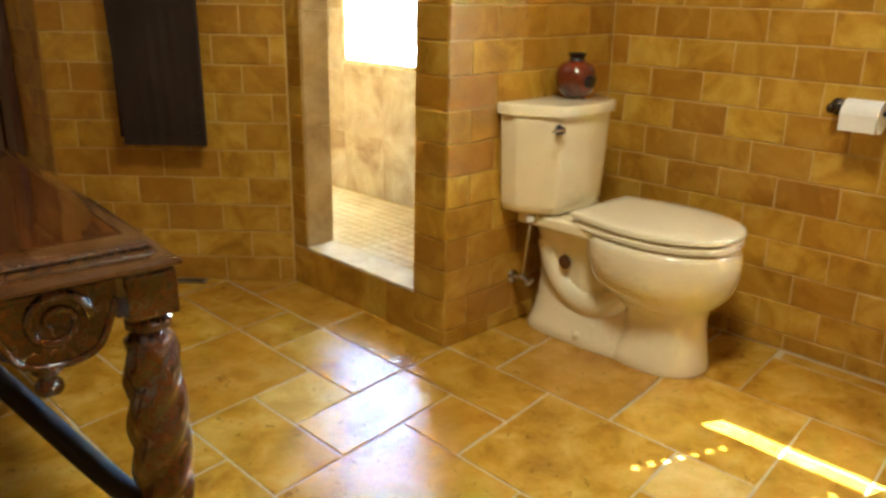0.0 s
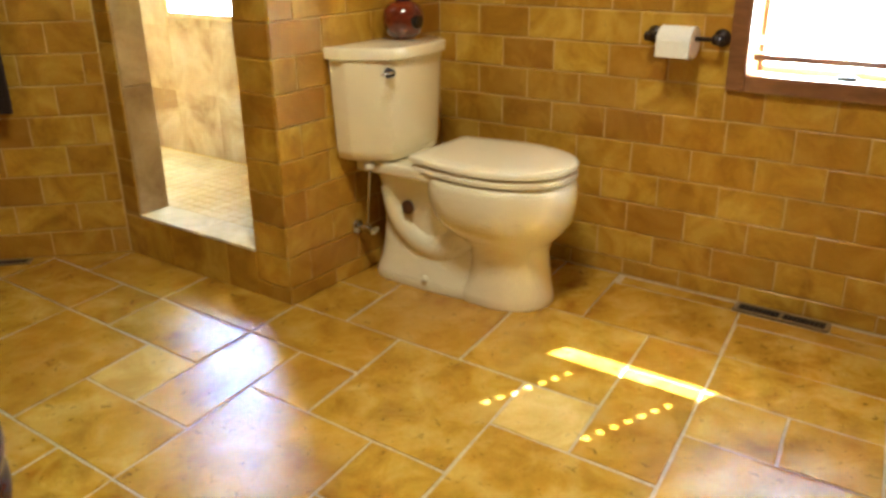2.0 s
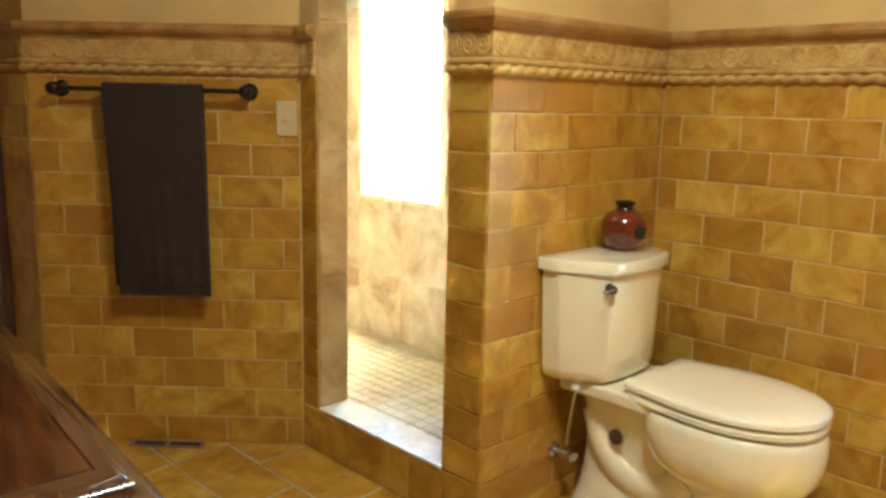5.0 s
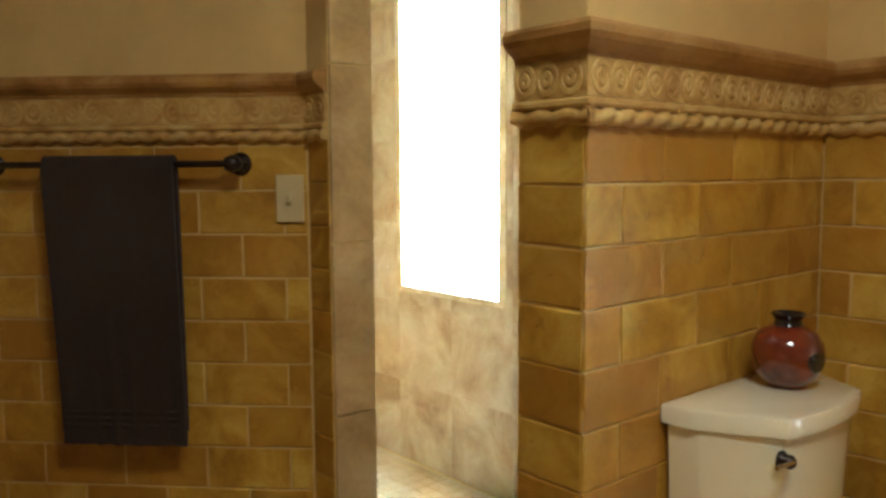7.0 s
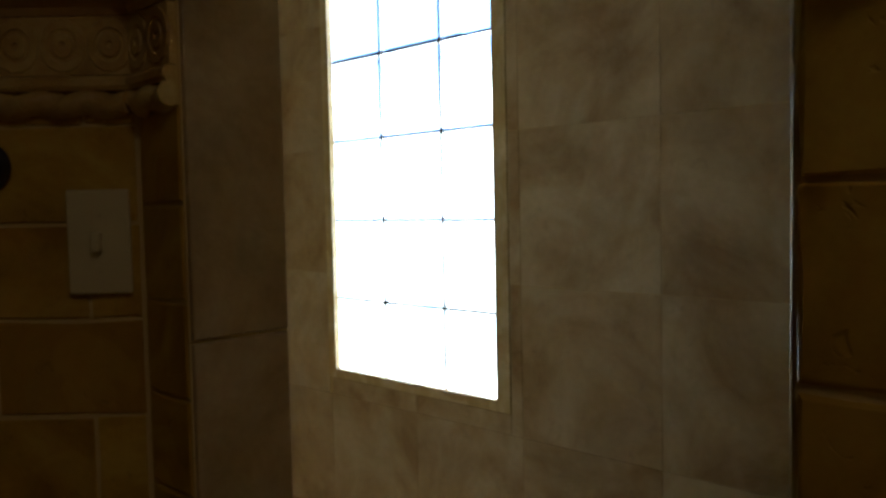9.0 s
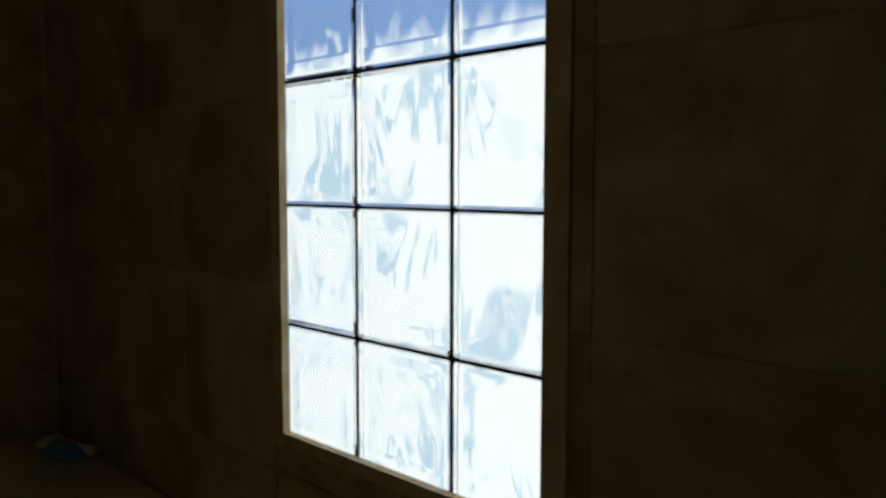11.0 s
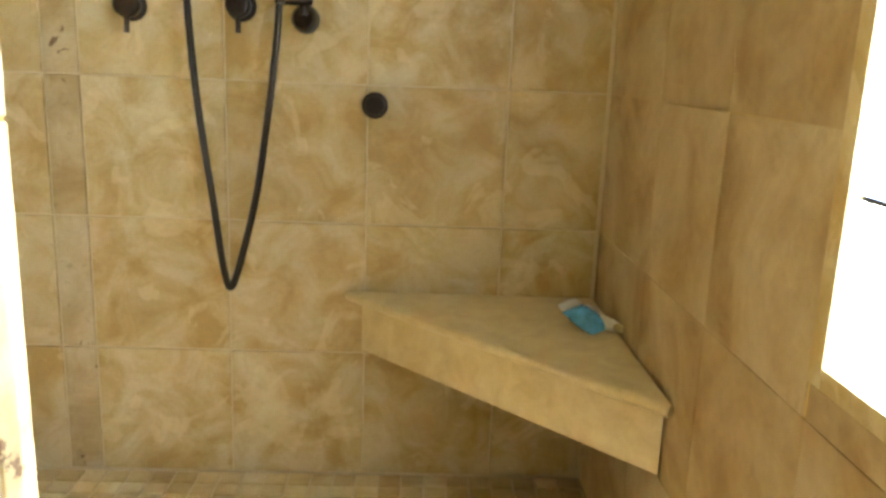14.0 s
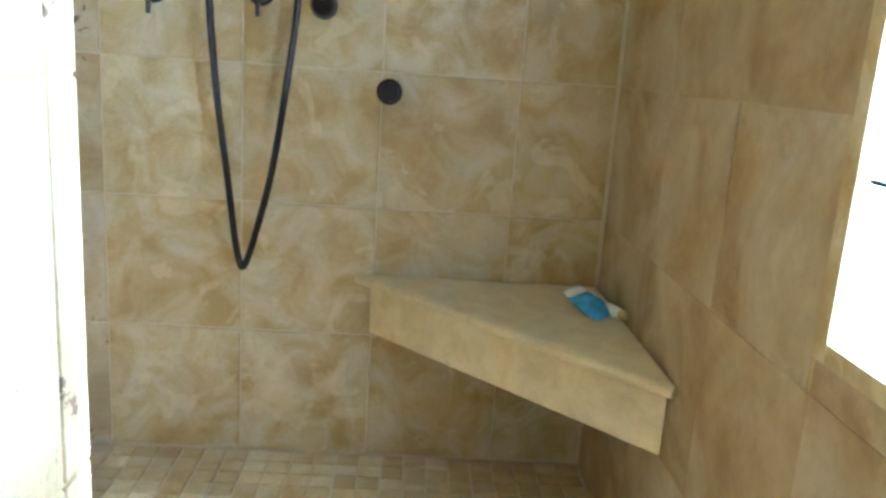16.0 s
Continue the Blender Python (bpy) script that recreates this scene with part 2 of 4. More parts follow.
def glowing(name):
    """Self-lit stand-in for far sunlit haze and foliage beyond the windows, blue sky over it."""
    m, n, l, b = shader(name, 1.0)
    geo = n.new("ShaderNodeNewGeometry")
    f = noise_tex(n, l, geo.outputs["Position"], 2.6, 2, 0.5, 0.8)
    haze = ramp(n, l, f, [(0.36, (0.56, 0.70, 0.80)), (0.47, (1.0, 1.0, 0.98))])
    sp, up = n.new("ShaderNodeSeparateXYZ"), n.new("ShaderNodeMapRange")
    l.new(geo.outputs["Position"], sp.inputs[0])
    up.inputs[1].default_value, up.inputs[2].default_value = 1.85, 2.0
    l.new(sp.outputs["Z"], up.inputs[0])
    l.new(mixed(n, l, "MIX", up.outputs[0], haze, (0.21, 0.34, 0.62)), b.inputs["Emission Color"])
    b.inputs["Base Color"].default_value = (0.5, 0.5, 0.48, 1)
    # emission added so the windows outshine the rooms
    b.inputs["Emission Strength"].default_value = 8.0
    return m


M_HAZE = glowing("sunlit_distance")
M_GROUND = stone("pale_dry_ground", (0.58, 0.55, 0.48), (0.66, 0.63, 0.56), (0.72, 0.69, 0.62), 0.7, 0.9, 0.4, 0.0)


# ---- mesh helpers ----
def put(name, bm, mat, parent=None, label="", smooth=False, shadow=True):
    me = bpy.data.meshes.new(name)
    bmesh.ops.recalc_face_normals(bm, faces=bm.faces)
    bm.to_mesh(me)
    bm.free()
    me.materials.append(mat)
    if smooth:
        me.shade_smooth()
        me.set_sharp_from_angle(angle=radians(48))
    ob = new(name, me)
    ob.parent = parent
    ob.visible_shadow = shadow
    if label:
        ob["label"] = label
    return ob


def part(name, bm, mat, parent, label="", smooth=False):
    return put(name, bm, mat, parent, label, smooth)


def thing(name, label, category, group="", at=None):
    ob = new(name)
    ob.empty_display_size = 0.05
    if at:
        ob.matrix_basis = at
    return tagged(ob, label, category, group)


def box(bm, x0, x1, y0, y1, z0, z1, bevel=0.0, m=None, seg=2):
    r = bmesh.ops.create_cube(bm, size=1, matrix=Matrix.Translation(((x0 + x1) / 2, (y0 + y1) / 2, (z0 + z1) / 2)) @ Matrix.Diagonal((x1 - x0, y1 - y0, z1 - z0, 1)))
    vs = r["verts"]
    if m:
        bmesh.ops.transform(bm, matrix=m, verts=vs)
    if bevel:
        es = list({e for v in vs for e in v.link_edges})
        bmesh.ops.bevel(bm, geom=es, offset=bevel, segments=seg, profile=0.6, affect="EDGES")
    return bm


def boxed(*a, **k):
    return box(bmesh.new(), *a, **k)


def cyl(bm, m, r0, r1, h, n=24):
    """A capped cone along local z from 0 to h."""
    bmesh.ops.create_cone(bm, cap_ends=True, segments=n, radius1=r0, radius2=r1, depth=h, matrix=m @ Matrix.Translation((0, 0, h / 2)))
    return bm


def lathe(rows, n=32, m=None):
    """Turned body from (radius, height) rows about z."""
    bm = bmesh.new()
    rings = [[bm.verts.new((r * math.cos(2 * math.pi * k / n), r * math.sin(2 * math.pi * k / n), z)) for k in range(n)] for r, z in rows]
    for a, b in zip(rings, rings[1:]):
        for k in range(n):
            bm.faces.new((a[k], a[(k + 1) % n], b[(k + 1) % n], b[k]))
    bm.faces.new(rings[0])
    bm.faces.new(rings[-1])
    if m:
        bm.transform(m)
    return bm


def loft(rings, cap=True):
    bm = bmesh.new()
    vs = [[bm.verts.new(p) for p in ring] for ring in rings]
    n = len(vs[0])
    for a, b in zip(vs, vs[1:]):
        for k in range(n):
            bm.faces.new((a[k], a[(k + 1) % n], b[(k + 1) % n], b[k]))
    if cap:
        bm.faces.new(vs[0])
        bm.faces.new(vs[-1])
    return bm


def smooth_line(points, steps=8):
    """Catmull-Rom through the points."""
    p = [Vector(q) for q in points]
    p = [2 * p[0] - p[1], *p, 2 * p[-1] - p[-2]]
    out = []
    for a, b, c, d in zip(p, p[1:], p[2:], p[3:]):
        for k in range(steps):
            t = k / steps
            out.append(0.5 * (2 * b + (c - a) * t + (2 * a - 5 * b + 4 * c - d) * t * t + (3 * b - a - 3 * c + d) * t**3))
    return [*out, p[-2]]


def tube(points, radius, n=10, steps=8, taper=None):
    line = smooth_line(points, steps)
    rings = []
    for k, q in enumerate(line):
        d = (line[min(k + 1, len(line) - 1)] - line[max(k - 1, 0)]).normalized()
        u = d.orthogonal().normalized() if k == 0 else (u - d * u.dot(d)).normalized()
        v = d.cross(u)
        r = radius if taper is None else radius * (1 + (taper - 1) * k / (len(line) - 1))
        rings.append([q + r * (math.cos(2 * math.pi * j / n) * u + math.sin(2 * math.pi * j / n) * v) for j in range(n)])
    return loft(rings)


def prism(poly, z0, z1):
    bm = bmesh.new()
    lo = [bm.verts.new((x, y, z0)) for x, y in poly]
    hi = [bm.verts.new((x, y, z1)) for x, y in poly]
    bm.faces.new(lo[::-1])
    bm.faces.new(hi)
    for k in range(len(poly)):
        j = (k + 1) % len(poly)
        bm.faces.new((lo[k], lo[j], hi[j], hi[k]))
    return bm


# ---- plan ----
XP, YB, XA, YV = 1.39, 1.405, 2.225, 4.005
YP, YJ, XI = 1.556, 2.172, 1.512
CURB, SHOWER_Z, TOP = 0.165, 0.105, 2.5
DIAG = 3.655
YS, XL = DIAG - XP, 0.742
YL = DIAG - XL
ROW, ROW0 = 0.1035, 0.057


def setting(ob, label="", category=""):
    return tagged(ob, label, category, kind="structure")


def wall_holes(bm, x0, x1, y0, y1, z0, z1, holes):
    """A wall along y with openings (y0, y1, z0, z1)."""
    ys = y0
    for a, b, c, d in sorted(holes):
        box(bm, x0, x1, ys, a, z0, z1)
        box(bm, x0, x1, a, b, z0, c)
        box(bm, x0, x1, a, b, d, z1)
        ys = b
    box(bm, x0, x1, ys, y1, z0, z1)
    return bm


WIN_A = (-0.240, 0.296, 0.70, 1.62)
BLOCKS = (2.424, 3.016, 0.762, 1.938)
WIN_G = (2.457, 2.992, 0.782, 1.93)
wall_east = setting(put("wall_east", wall_holes(wall_holes(bmesh.new(), XA, XA + 0.036, -1.9, YV, -0.12, TOP, [WIN_A, BLOCKS]), XA + 0.036, XA + 0.17, -1.9, YV, -0.12, TOP, [WIN_A, (2.05, 3.93, 0.40, 2.4)]), M_WALL), "tan outer wall with two window openings", "wall")
wall_part = setting(put("wall_partition", boxed(XP, XA - 0.001, YB, YP, 0, TOP), M_WALL), "tiled partition wall between toilet and shower", "wall")
wall_diag = setting(put("wall_corner", prism([(XP, YJ), (XI, YJ), (XI, 2.80), (1.05, 2.80), (0.86, 2.99), (XL, 2.99), (XL, YL), (XP, YS)], 0, TOP), M_WALL), "angled brick-tiled wall carrying a towel bar", "wall")
wall_side = setting(put("wall_shower_side", boxed(XL, 0.86, 2.991, YV + 0.15, 0, TOP), M_WALL), "tan side wall of the shower", "wall")
wall_valve = setting(put("wall_north", boxed(0.861, XA + 0.17, YV, YV + 0.15, 0, TOP), M_PALEGROUT), "cream tiled shower wall with valves", "wall")
setting(put("wall_header", boxed(XP + 0.001, XI - 0.001, YP + 0.001, YJ - 0.001, 2.15, TOP), M_WALL), "plain wall above the shower opening", "wall")
setting(put("wall_south", boxed(-1.75, XA + 0.17, -2.05, -1.901, 0, TOP), M_PAINT), "plain tan painted wall", "wall")
setting(put("wall_west", boxed(-1.75, -1.6, -1.9, 4.3, 0, TOP), M_PAINT), "plain tan painted wall", "wall")
setting(put("wall_hall", boxed(-1.599, XL - 0.001, 4.15, 4.3, 0, TOP), M_PAINT), "plain tan painted wall", "wall")
setting(put("ceiling", boxed(-1.75, XA + 0.17, -2.05, 4.3, TOP + 0.001, TOP + 0.15), M_CEIL), "plain pale ceiling", "ceiling")
floor = setting(put("floor", boxed(-1.6, XA, -1.9, 4.15, -0.12, -0.003), M_GROUT), "gold travertine floor in mixed tile sizes", "floor")
shower_floor = setting(put("shower_floor", prism([(XI + 0.001, YP + 0.001), (XA - 0.001, YP + 0.001), (XA - 0.001, YV - 0.001), (0.862, YV - 0.001), (0.862, 2.993), (1.052, 2.803), (XI + 0.001, 2.803)], -0.005, SHOWER_Z - 0.006), M_PALEGROUT), "small square stone mosaic shower floor", "floor")
setting(put("ground", boxed(XA + 0.5, 900, -900, 900, -4.4, -4.1), M_GROUND), "pale dry ground outside", "ground")
# added glowing panel, close by, in place of the sunlit distance
setting(put("backdrop", boxed(4.3, 4.5, -9, 12, -4.1, 3.1), M_HAZE), "pale self-lit backdrop panel outside the windows", "backdrop")
curb = setting(put("curb", boxed(XP + 0.008, XI, YP + 0.001, YJ - 0.001, 0, CURB - 0.012), M_WALL), "stone shower curb with pale top", "curb")
part("curb_top", boxed(XP - 0.006, XI + 0.006, YP + 0.001, 1.86, CURB - 0.012, CURB, 0.004), M_CURB, curb, "pale polished stone top")
part("curb_top", boxed(XP - 0.006, XI + 0.006, 1.863, YJ - 0.001, CURB - 0.012, CURB, 0.004), M_CURB, curb, "pale polished stone top")
for a, b in ((YP - 0.002, 1.70), (1.703, 2.00), (2.003, YS - 0.004)):
    part("front_tile", boxed(XP - 0.004, XP + 0.009, a, b, 0.0, CURB - 0.014, 0.003), M_BRICK, curb)

# ---- windows ----
window_1 = setting(new("window_1"), "glass block shower window with dark joints", "window")
gx0, gx1 = XA + 0.011, XA + 0.064
BY, BZ0, BP = 2.4275, 0.768, 0.1945
joint = bmesh.new()
for k in range(4):
    y = BY + BP * k
    box(joint, gx0 + 0.001, gx0 + 0.008, y - 0.0026, y + 0.0026, BZ0, 1.935)
for j in range(7):
    z = BZ0 + BP * j
    box(joint, gx0 + 0.002, gx0 + 0.007, BY, BY + 3 * BP, z - 0.0026, z + 0.0026)
put("joint", joint, M_MORTAR, window_1, "dark mortar joints")
gb = boxed(gx0, gx0 + 0.022, -0.0942, 0.0942, -0.0942, 0.0942, 0.003, seg=1)
gb_mesh = put("glass_block", gb, M_GLASS, window_1, shadow=False)
gb_mesh.location = (0, BY + BP / 2, BZ0 + BP / 2)
for k in range(3):
    for j in range(6):
        if k or j:
            o = new("glass_block", gb_mesh.data)
            o.parent, o.location, o.visible_shadow = window_1, (0, BY + BP * (k + 0.5), BZ0 + BP * (j + 0.5)), False

window_2 = setting(new("window_2"), "stained wood framed window with wooden blind", "window")
y0, y1, z0, z1 = WIN_A
fx0, fx1 = XA - 0.018, XA + 0.012
part("window_frame", boxed(fx0, fx1, y1 - 0.006, y1 + 0.050, z0 - 0.03, z1 + 0.045, 0.004), M_FRAME, window_2)
part("window_frame", boxed(fx0, fx1, y0 - 0.045, y0 + 0.004, z0 - 0.03, z1 + 0.045, 0.004), M_FRAME, window_2)
part("window_frame", boxed(fx0 + 0.001, fx1 - 0.001, y0 + 0.004, y1 - 0.007, z1 - 0.004, z1 + 0.045, 0.004), M_FRAME, window_2)
part("window_sill", boxed(fx0 - 0.004, fx1, y0 + 0.004, y1 - 0.007, z0 - 0.03, z0 + 0.020, 0.004), M_FRAME, window_2)
part("window_sill", boxed(fx1 + 0.001, XA + 0.168, y0 + 0.002, y1 - 0.002, z0, z0 + 0.012), M_SILL, window_2, "light wood inner sill")
for a, b in ((y0 + 0.001, y0 + 0.016), (y1 - 0.016, y1 - 0.001)):
    part("sash", boxed(XA + 0.12, XA + 0.155, a, b, z0 + 0.014, z1 - 0.002, 0.003), M_FRAME, window_2)
part("sash", boxed(XA + 0.121, XA + 0.154, y0 + 0.017, y1 - 0.017, z0 + 0.013, z0 + 0.032, 0.003), M_SILL, window_2)
put("pane", boxed(XA + 0.136, XA + 0.140, y0 + 0.015, y1 - 0.015, z0 + 0.033, z1 - 0.003), M_PANE, window_2, "clear window pane", shadow=False)
part("latch", lathe([(0.004, 0), (0.012, 0.002), (0.014, 0.01), (0.008, 0.016)], 16, pose(XA + 0.06, 0.03, z0 + 0.012) @ Matrix.Diagonal((1, 2.2, 1, 1))), M_BRONZE, window_2, "dark metal latch", True)

blind = thing("window_blind", "wooden slat blind hanging open in the window", "blind")
SLATS = [0.806] + [0.9555 + 0.0534 * k for k in range(12)]
CORDS = (0.126, -0.153)


def slat_mesh(holes=True):
    """A slat pierced by a cord hole at each cord."""
    bm = bmesh.new()
    xa, xb, h = XA + 0.03, XA + 0.08, 0.0045
    cuts = [y0 + 0.008]
    for c in sorted(CORDS) if holes else ():
        cuts += [c - 0.008, c + 0.008]
    cuts.append(y1 - 0.008)
    for k in range(len(cuts) - 1):
        if k % 2 == 0:
            box(bm, xa, xb, cuts[k], cuts[k + 1], -h / 2, h / 2)
        else:
            box(bm, xa, xa + 0.0150, cuts[k], cuts[k + 1], -h / 2, h / 2)
            box(bm, xb - 0.0150, xb, cuts[k], cuts[k + 1], -h / 2, h / 2)
    return bm


first, whole = part("slat", slat_mesh(), M_SLAT, blind), part("slat", slat_mesh(False), M_SLAT, blind)
first.location.z = SLATS[5]
whole.matrix_basis = Matrix.Translation((XA + 0.055, 0, SLATS[0] + 0.006)) @ Matrix.Rotation(-radians(22), 4, "Y") @ Matrix.Translation((-XA - 0.055, 0, 0))
for z in SLATS[1:5] + SLATS[6:]:
    o = new("slat", first.data if 0.99 < z < 1.35 else whole.data)
    o.parent, o.location = blind, (0, 0, z)
part("bottom_rail", boxed(XA + 0.03, XA + 0.08, y0 + 0.008, y1 - 0.008, 0.756, 0.776, 0.003), M_FRAME, blind)
part("head_rail", boxed(XA + 0.022, XA + 0.088, y0 + 0.006, y1 - 0.006, 1.575, 1.617, 0.003), M_SLAT, blind)
for c in CORDS:
    for x in (XA + 0.029, XA + 0.081):
        part("cord", boxed(x - 0.001, x + 0.001, c - 0.001, c + 0.001, 0.79, 1.575), M_WHITE, blind)

# ---- stone border ----
trim = setting(new("trim"), "carved stone border with rope and cap moulding", "border")


def run(start, end, n, ends=(0, 0)):
    """Cap, carved band and rope along a wall from start to end; n: the way out of the wall."""
    a, b, n = Vector((*start, 0)), Vector((*end, 0)), Vector((*n, 0)).normalized()
    d = (b - a).normalized()
    length = (b - a).length
    m = Matrix((( d.x, n.x, 0, a.x), (d.y, n.y, 0, a.y), (0, 0, 1, 0), (0, 0, 0, 1)))

    def sweep(profile):
        rings = []
        for s, e in ((0, ends[0]), (length, ends[1])):
            rings.append([m @ Vector((s + (e * y if s else -e * y), y, z)) for y, z in profile])
        return loft(rings)

    part("cap_moulding", sweep([(-0.002, 1.402), (0.010, 1.402), (0.013, 1.410), (0.022, 1.416), (0.034, 1.424), (0.040, 1.434), (0.040, 1.446), (0.034, 1.454), (-0.002, 1.458)]), M_CAP, trim, "ochre stone cap moulding")
    part("carved_band", sweep([(-0.002, 1.337), (0.010, 1.338), (0.010, 1.401), (-0.002, 1.401)]), M_TRIM, trim)
    part("bead", sweep([(-0.002, 1.3205), (0.014, 1.3205), (0.018, 1.325), (0.018, 1.332), (0.013, 1.3365), (-0.002, 1.3368)]), M_TRIM, trim)
    orn = bmesh.new()
    count = max(1, round(length / 0.050))
    for k in range(count):
        s = (k + 0.5) * length / count
        for r0, r1, h in ((0.0265, 0.0170, 0.0030), (0.013, 0.004, 0.0036)):
            rings = []
            for r, y in ((r0, 0.009), (r0 - 0.002, 0.009 + h), (r1, 0.009 + h), (r1 - 0.002, 0.009)):
                rings.append([m @ Vector((s + r * math.cos(2 * math.pi * j / 14), y, 1.3695 + r * 1.15 * math.sin(2 * math.pi * j / 14))) for j in range(14)])
            vs = [[orn.verts.new(p) for p in ring] for ring in rings]
            for p, q in zip(vs, vs[1:]):
                for j in range(14):
                    orn.faces.new((p[j], p[(j + 1) % 14], q[(j + 1) % 14], q[j]))
    tagged(part("ornament", orn, M_TRIM, trim, "carved interlaced ring relief"), kind="stuff")
    rope = []
    steps = max(4, int(length / 0.006))
    for k in range(steps + 1):
        s = length * k / steps
        ring = []
        for j in range(9):
            a2 = -math.pi / 2 + math.pi * j / 8
            tw = (s / 0.052 + j / 8 * 0.8) % 1.0
            r = 0.0100 + 0.0090 * math.sin(math.pi * tw) ** 0.7
            off = ends[0] * 0.02 * (1 - k / steps) * -1 + ends[1] * 0.02 * k / steps
            ring.append(m @ Vector((s + off, max(0, r * math.cos(a2)) * 1.1 + 0.003, 1.3065 + 0.9 * r * math.sin(a2))))
        ring.append(m @ Vector((s, -0.002, 1.322)))
        ring.append(m @ Vector((s, -0.002, 1.295)))
        rope.append(ring)
    part("rope_moulding", loft(rope), M_TRIM, trim, "twisted rope stone moulding", True)


run((XA, -1.5), (XA, YB), (-1, 0), (0, -1))
run((XA, YB), (XP, YB), (0, -1), (-1, 1))
run((XP, YB), (XP, YP), (-1, 0), (1, 0))
run((XP, YJ + 0.002), (XP, YS), (-1, 0), (0, -0.41))
run((XP, YS), (XL, YL), (-1, -1), (-0.41, 0.41))
run((XL, YL), (XL, 3.235), (-1, 0), (0.41, 0))

# ---- floor vents ----


def vent(at, length=0.28, width=0.062):
    v = thing("floor_vent", "dark bronze slotted register set in the floor", "vent", "floor vents", at)
    part("tray", boxed(-width / 2 + 0.006, width / 2 - 0.006, -length / 2 + 0.006, length / 2 - 0.006, -0.004, 0.0005), M_DARK, v)
    w, h = width / 2, length / 2
    fr = bmesh.new()
    for a in ((-w, -w + 0.009, -h, h), (w - 0.009, w, -h, h), (-w + 0.009, w - 0.009, -h, -h + 0.012), (-w + 0.009, w - 0.009, h - 0.012, h), (-w + 0.009, w - 0.009, -0.006, 0.006)):
        box(fr, *a, 0, 0.004)
    part("frame", fr, M_VENT, v, "tan metal frame")
    for k in range(20):
        y = -h + 0.018 + k * (length - 0.036) / 19
        if abs(y) > 0.008:
            part("slat", boxed(-w + 0.010, w - 0.010, y - 0.0022, y + 0.0022, 0.0008, 0.0022), M_BRONZE, v)
    return v


vent(pose(2.178, 0.085, 0.0015))
vent(pose(1.02, 2.575, 0.0015, 0, 0, -45) @ pose(0, 0, 0, 0, 0, 90), 0.26, 0.05)

# ---- toilet ----
TX = 1.845
toilet = thing("toilet", "biscuit china toilet with closed lid against the tiled wall", "toilet", at=pose(TX, 0, 0))


def egg(yf, yb, hw, z, n=40, sq=2.3, front=0.55):
    """An outline with a rounded front at yf and a squarer back at yb."""
    out = []
    yc = yf + (yb - yf) * front
    for k in range(n):
        a = 2 * math.pi * k / n
        c, s = math.cos(a), math.sin(a)
        e = 2 / (2.0 if s < 0 else sq * 1.5)
        x = hw * math.copysign(abs(c) ** (2 / sq if s < 0 else e), c)
        y = (yf - yc) * abs(s) ** (2 / 2.0) if s < 0 else (yb - yc) * abs(s) ** e
        out.append((x, yc + y, z))
    return out


def lid_ring(yf, yb, hw, z, n=14):
    """Half widths from a straight back edge to a long rounded front."""
    side = [(0.78 * hw, yb), (0.815 * hw, yb - 0.010)]
    mid = yf + (yb - yf) * 0.50
    for k in range(1, 6):
        t = k / 5
        side.append((hw * (0.815 + 0.185 * math.sin(t * math.pi / 2) ** 1.1), yb - 0.010 + (mid - yb + 0.010) * t))
    for k in range(1, n):
        a = math.pi / 2 * k / n
        side.append((hw * math.cos(a) ** 0.86, mid + (yf - mid) * math.sin(a)))
    return [(x, y, z) for x, y in side] + [(0, yf, z)] + [(-x, y, z) for x, y in reversed(side)]


base = [(0.718, 1.03, 0.130, 0.0), (0.716, 1.03, 0.132, 0.012), (0.720, 1.02, 0.129, 0.034), (0.730, 0.99, 0.120, 0.08), (0.738, 0.98, 0.114, 0.14), (0.736, 0.99, 0.114, 0.185), (0.718, 1.03, 0.134, 0.215), (0.688, 1.07, 0.168, 0.245), (0.668, 1.10, 0.191, 0.280), (0.660, 1.11, 0.200, 0.318), (0.658, 1.12, 0.202, 0.352), (0.662, 1.12, 0.200, 0.388), (0.668, 1.118, 0.196, 0.402), (0.676, 1.115, 0.190, 0.409)]
part("bowl", loft([[(x + 0.012, y, z) for x, y, z in egg(*r, sq=2.1, front=0.5)] for r in base]), M_CHINA, toilet, "glazed biscuit bowl on a waisted pedestal", True)
rear = [(0.84, 1.368, 0.128, 0.0), (0.84, 1.370, 0.130, 0.014), (0.84, 1.362, 0.124, 0.036), (0.84, 1.352, 0.112, 0.07), (0.84, 1.344, 0.101, 0.13), (0.84, 1.338, 0.098, 0.20), (0.84, 1.338, 0.103, 0.28), (0.86, 1.342, 0.122, 0.35), (0.88, 1.35, 0.140, 0.395)]
part("rear_body", loft([[(x + 0.008, y, z) for x, y, z in egg(*r, sq=3.0)] for r in rear]), M_CHINA, toilet, smooth=True)
for s in (-1, 1):
    part("trapway", tube([(s * 0.050, 0.93, 0.30), (s * 0.052, 0.97, 0.235), (s * 0.054, 1.04, 0.165), (s * 0.055, 1.12, 0.145), (s * 0.055, 1.20, 0.175), (s * 0.053, 1.255, 0.235), (s * 0.046, 1.29, 0.33)], 0.056, 20), M_CHINA, toilet, smooth=True)
    part("side_plug", lathe([(0.024, 0), (0.024, 0.004), (0.018, 0.007)], 20, pose(s * 0.106, 1.192, 0.276, 0, s * 90, 0)), M_DOOR, toilet, "brown round opening in the side", True)
    part("bolt_cap", lathe([(0.012, 0), (0.012, 0.010), (0.007, 0.016)], 14, pose(s * 0.118, 1.12, 0.034)), M_CHINA, toilet, smooth=True)
deck = bmesh.new()
box(deck, -0.15, 0.15, 1.02, 1.375, 0.385, 0.428, 0.012, seg=3)
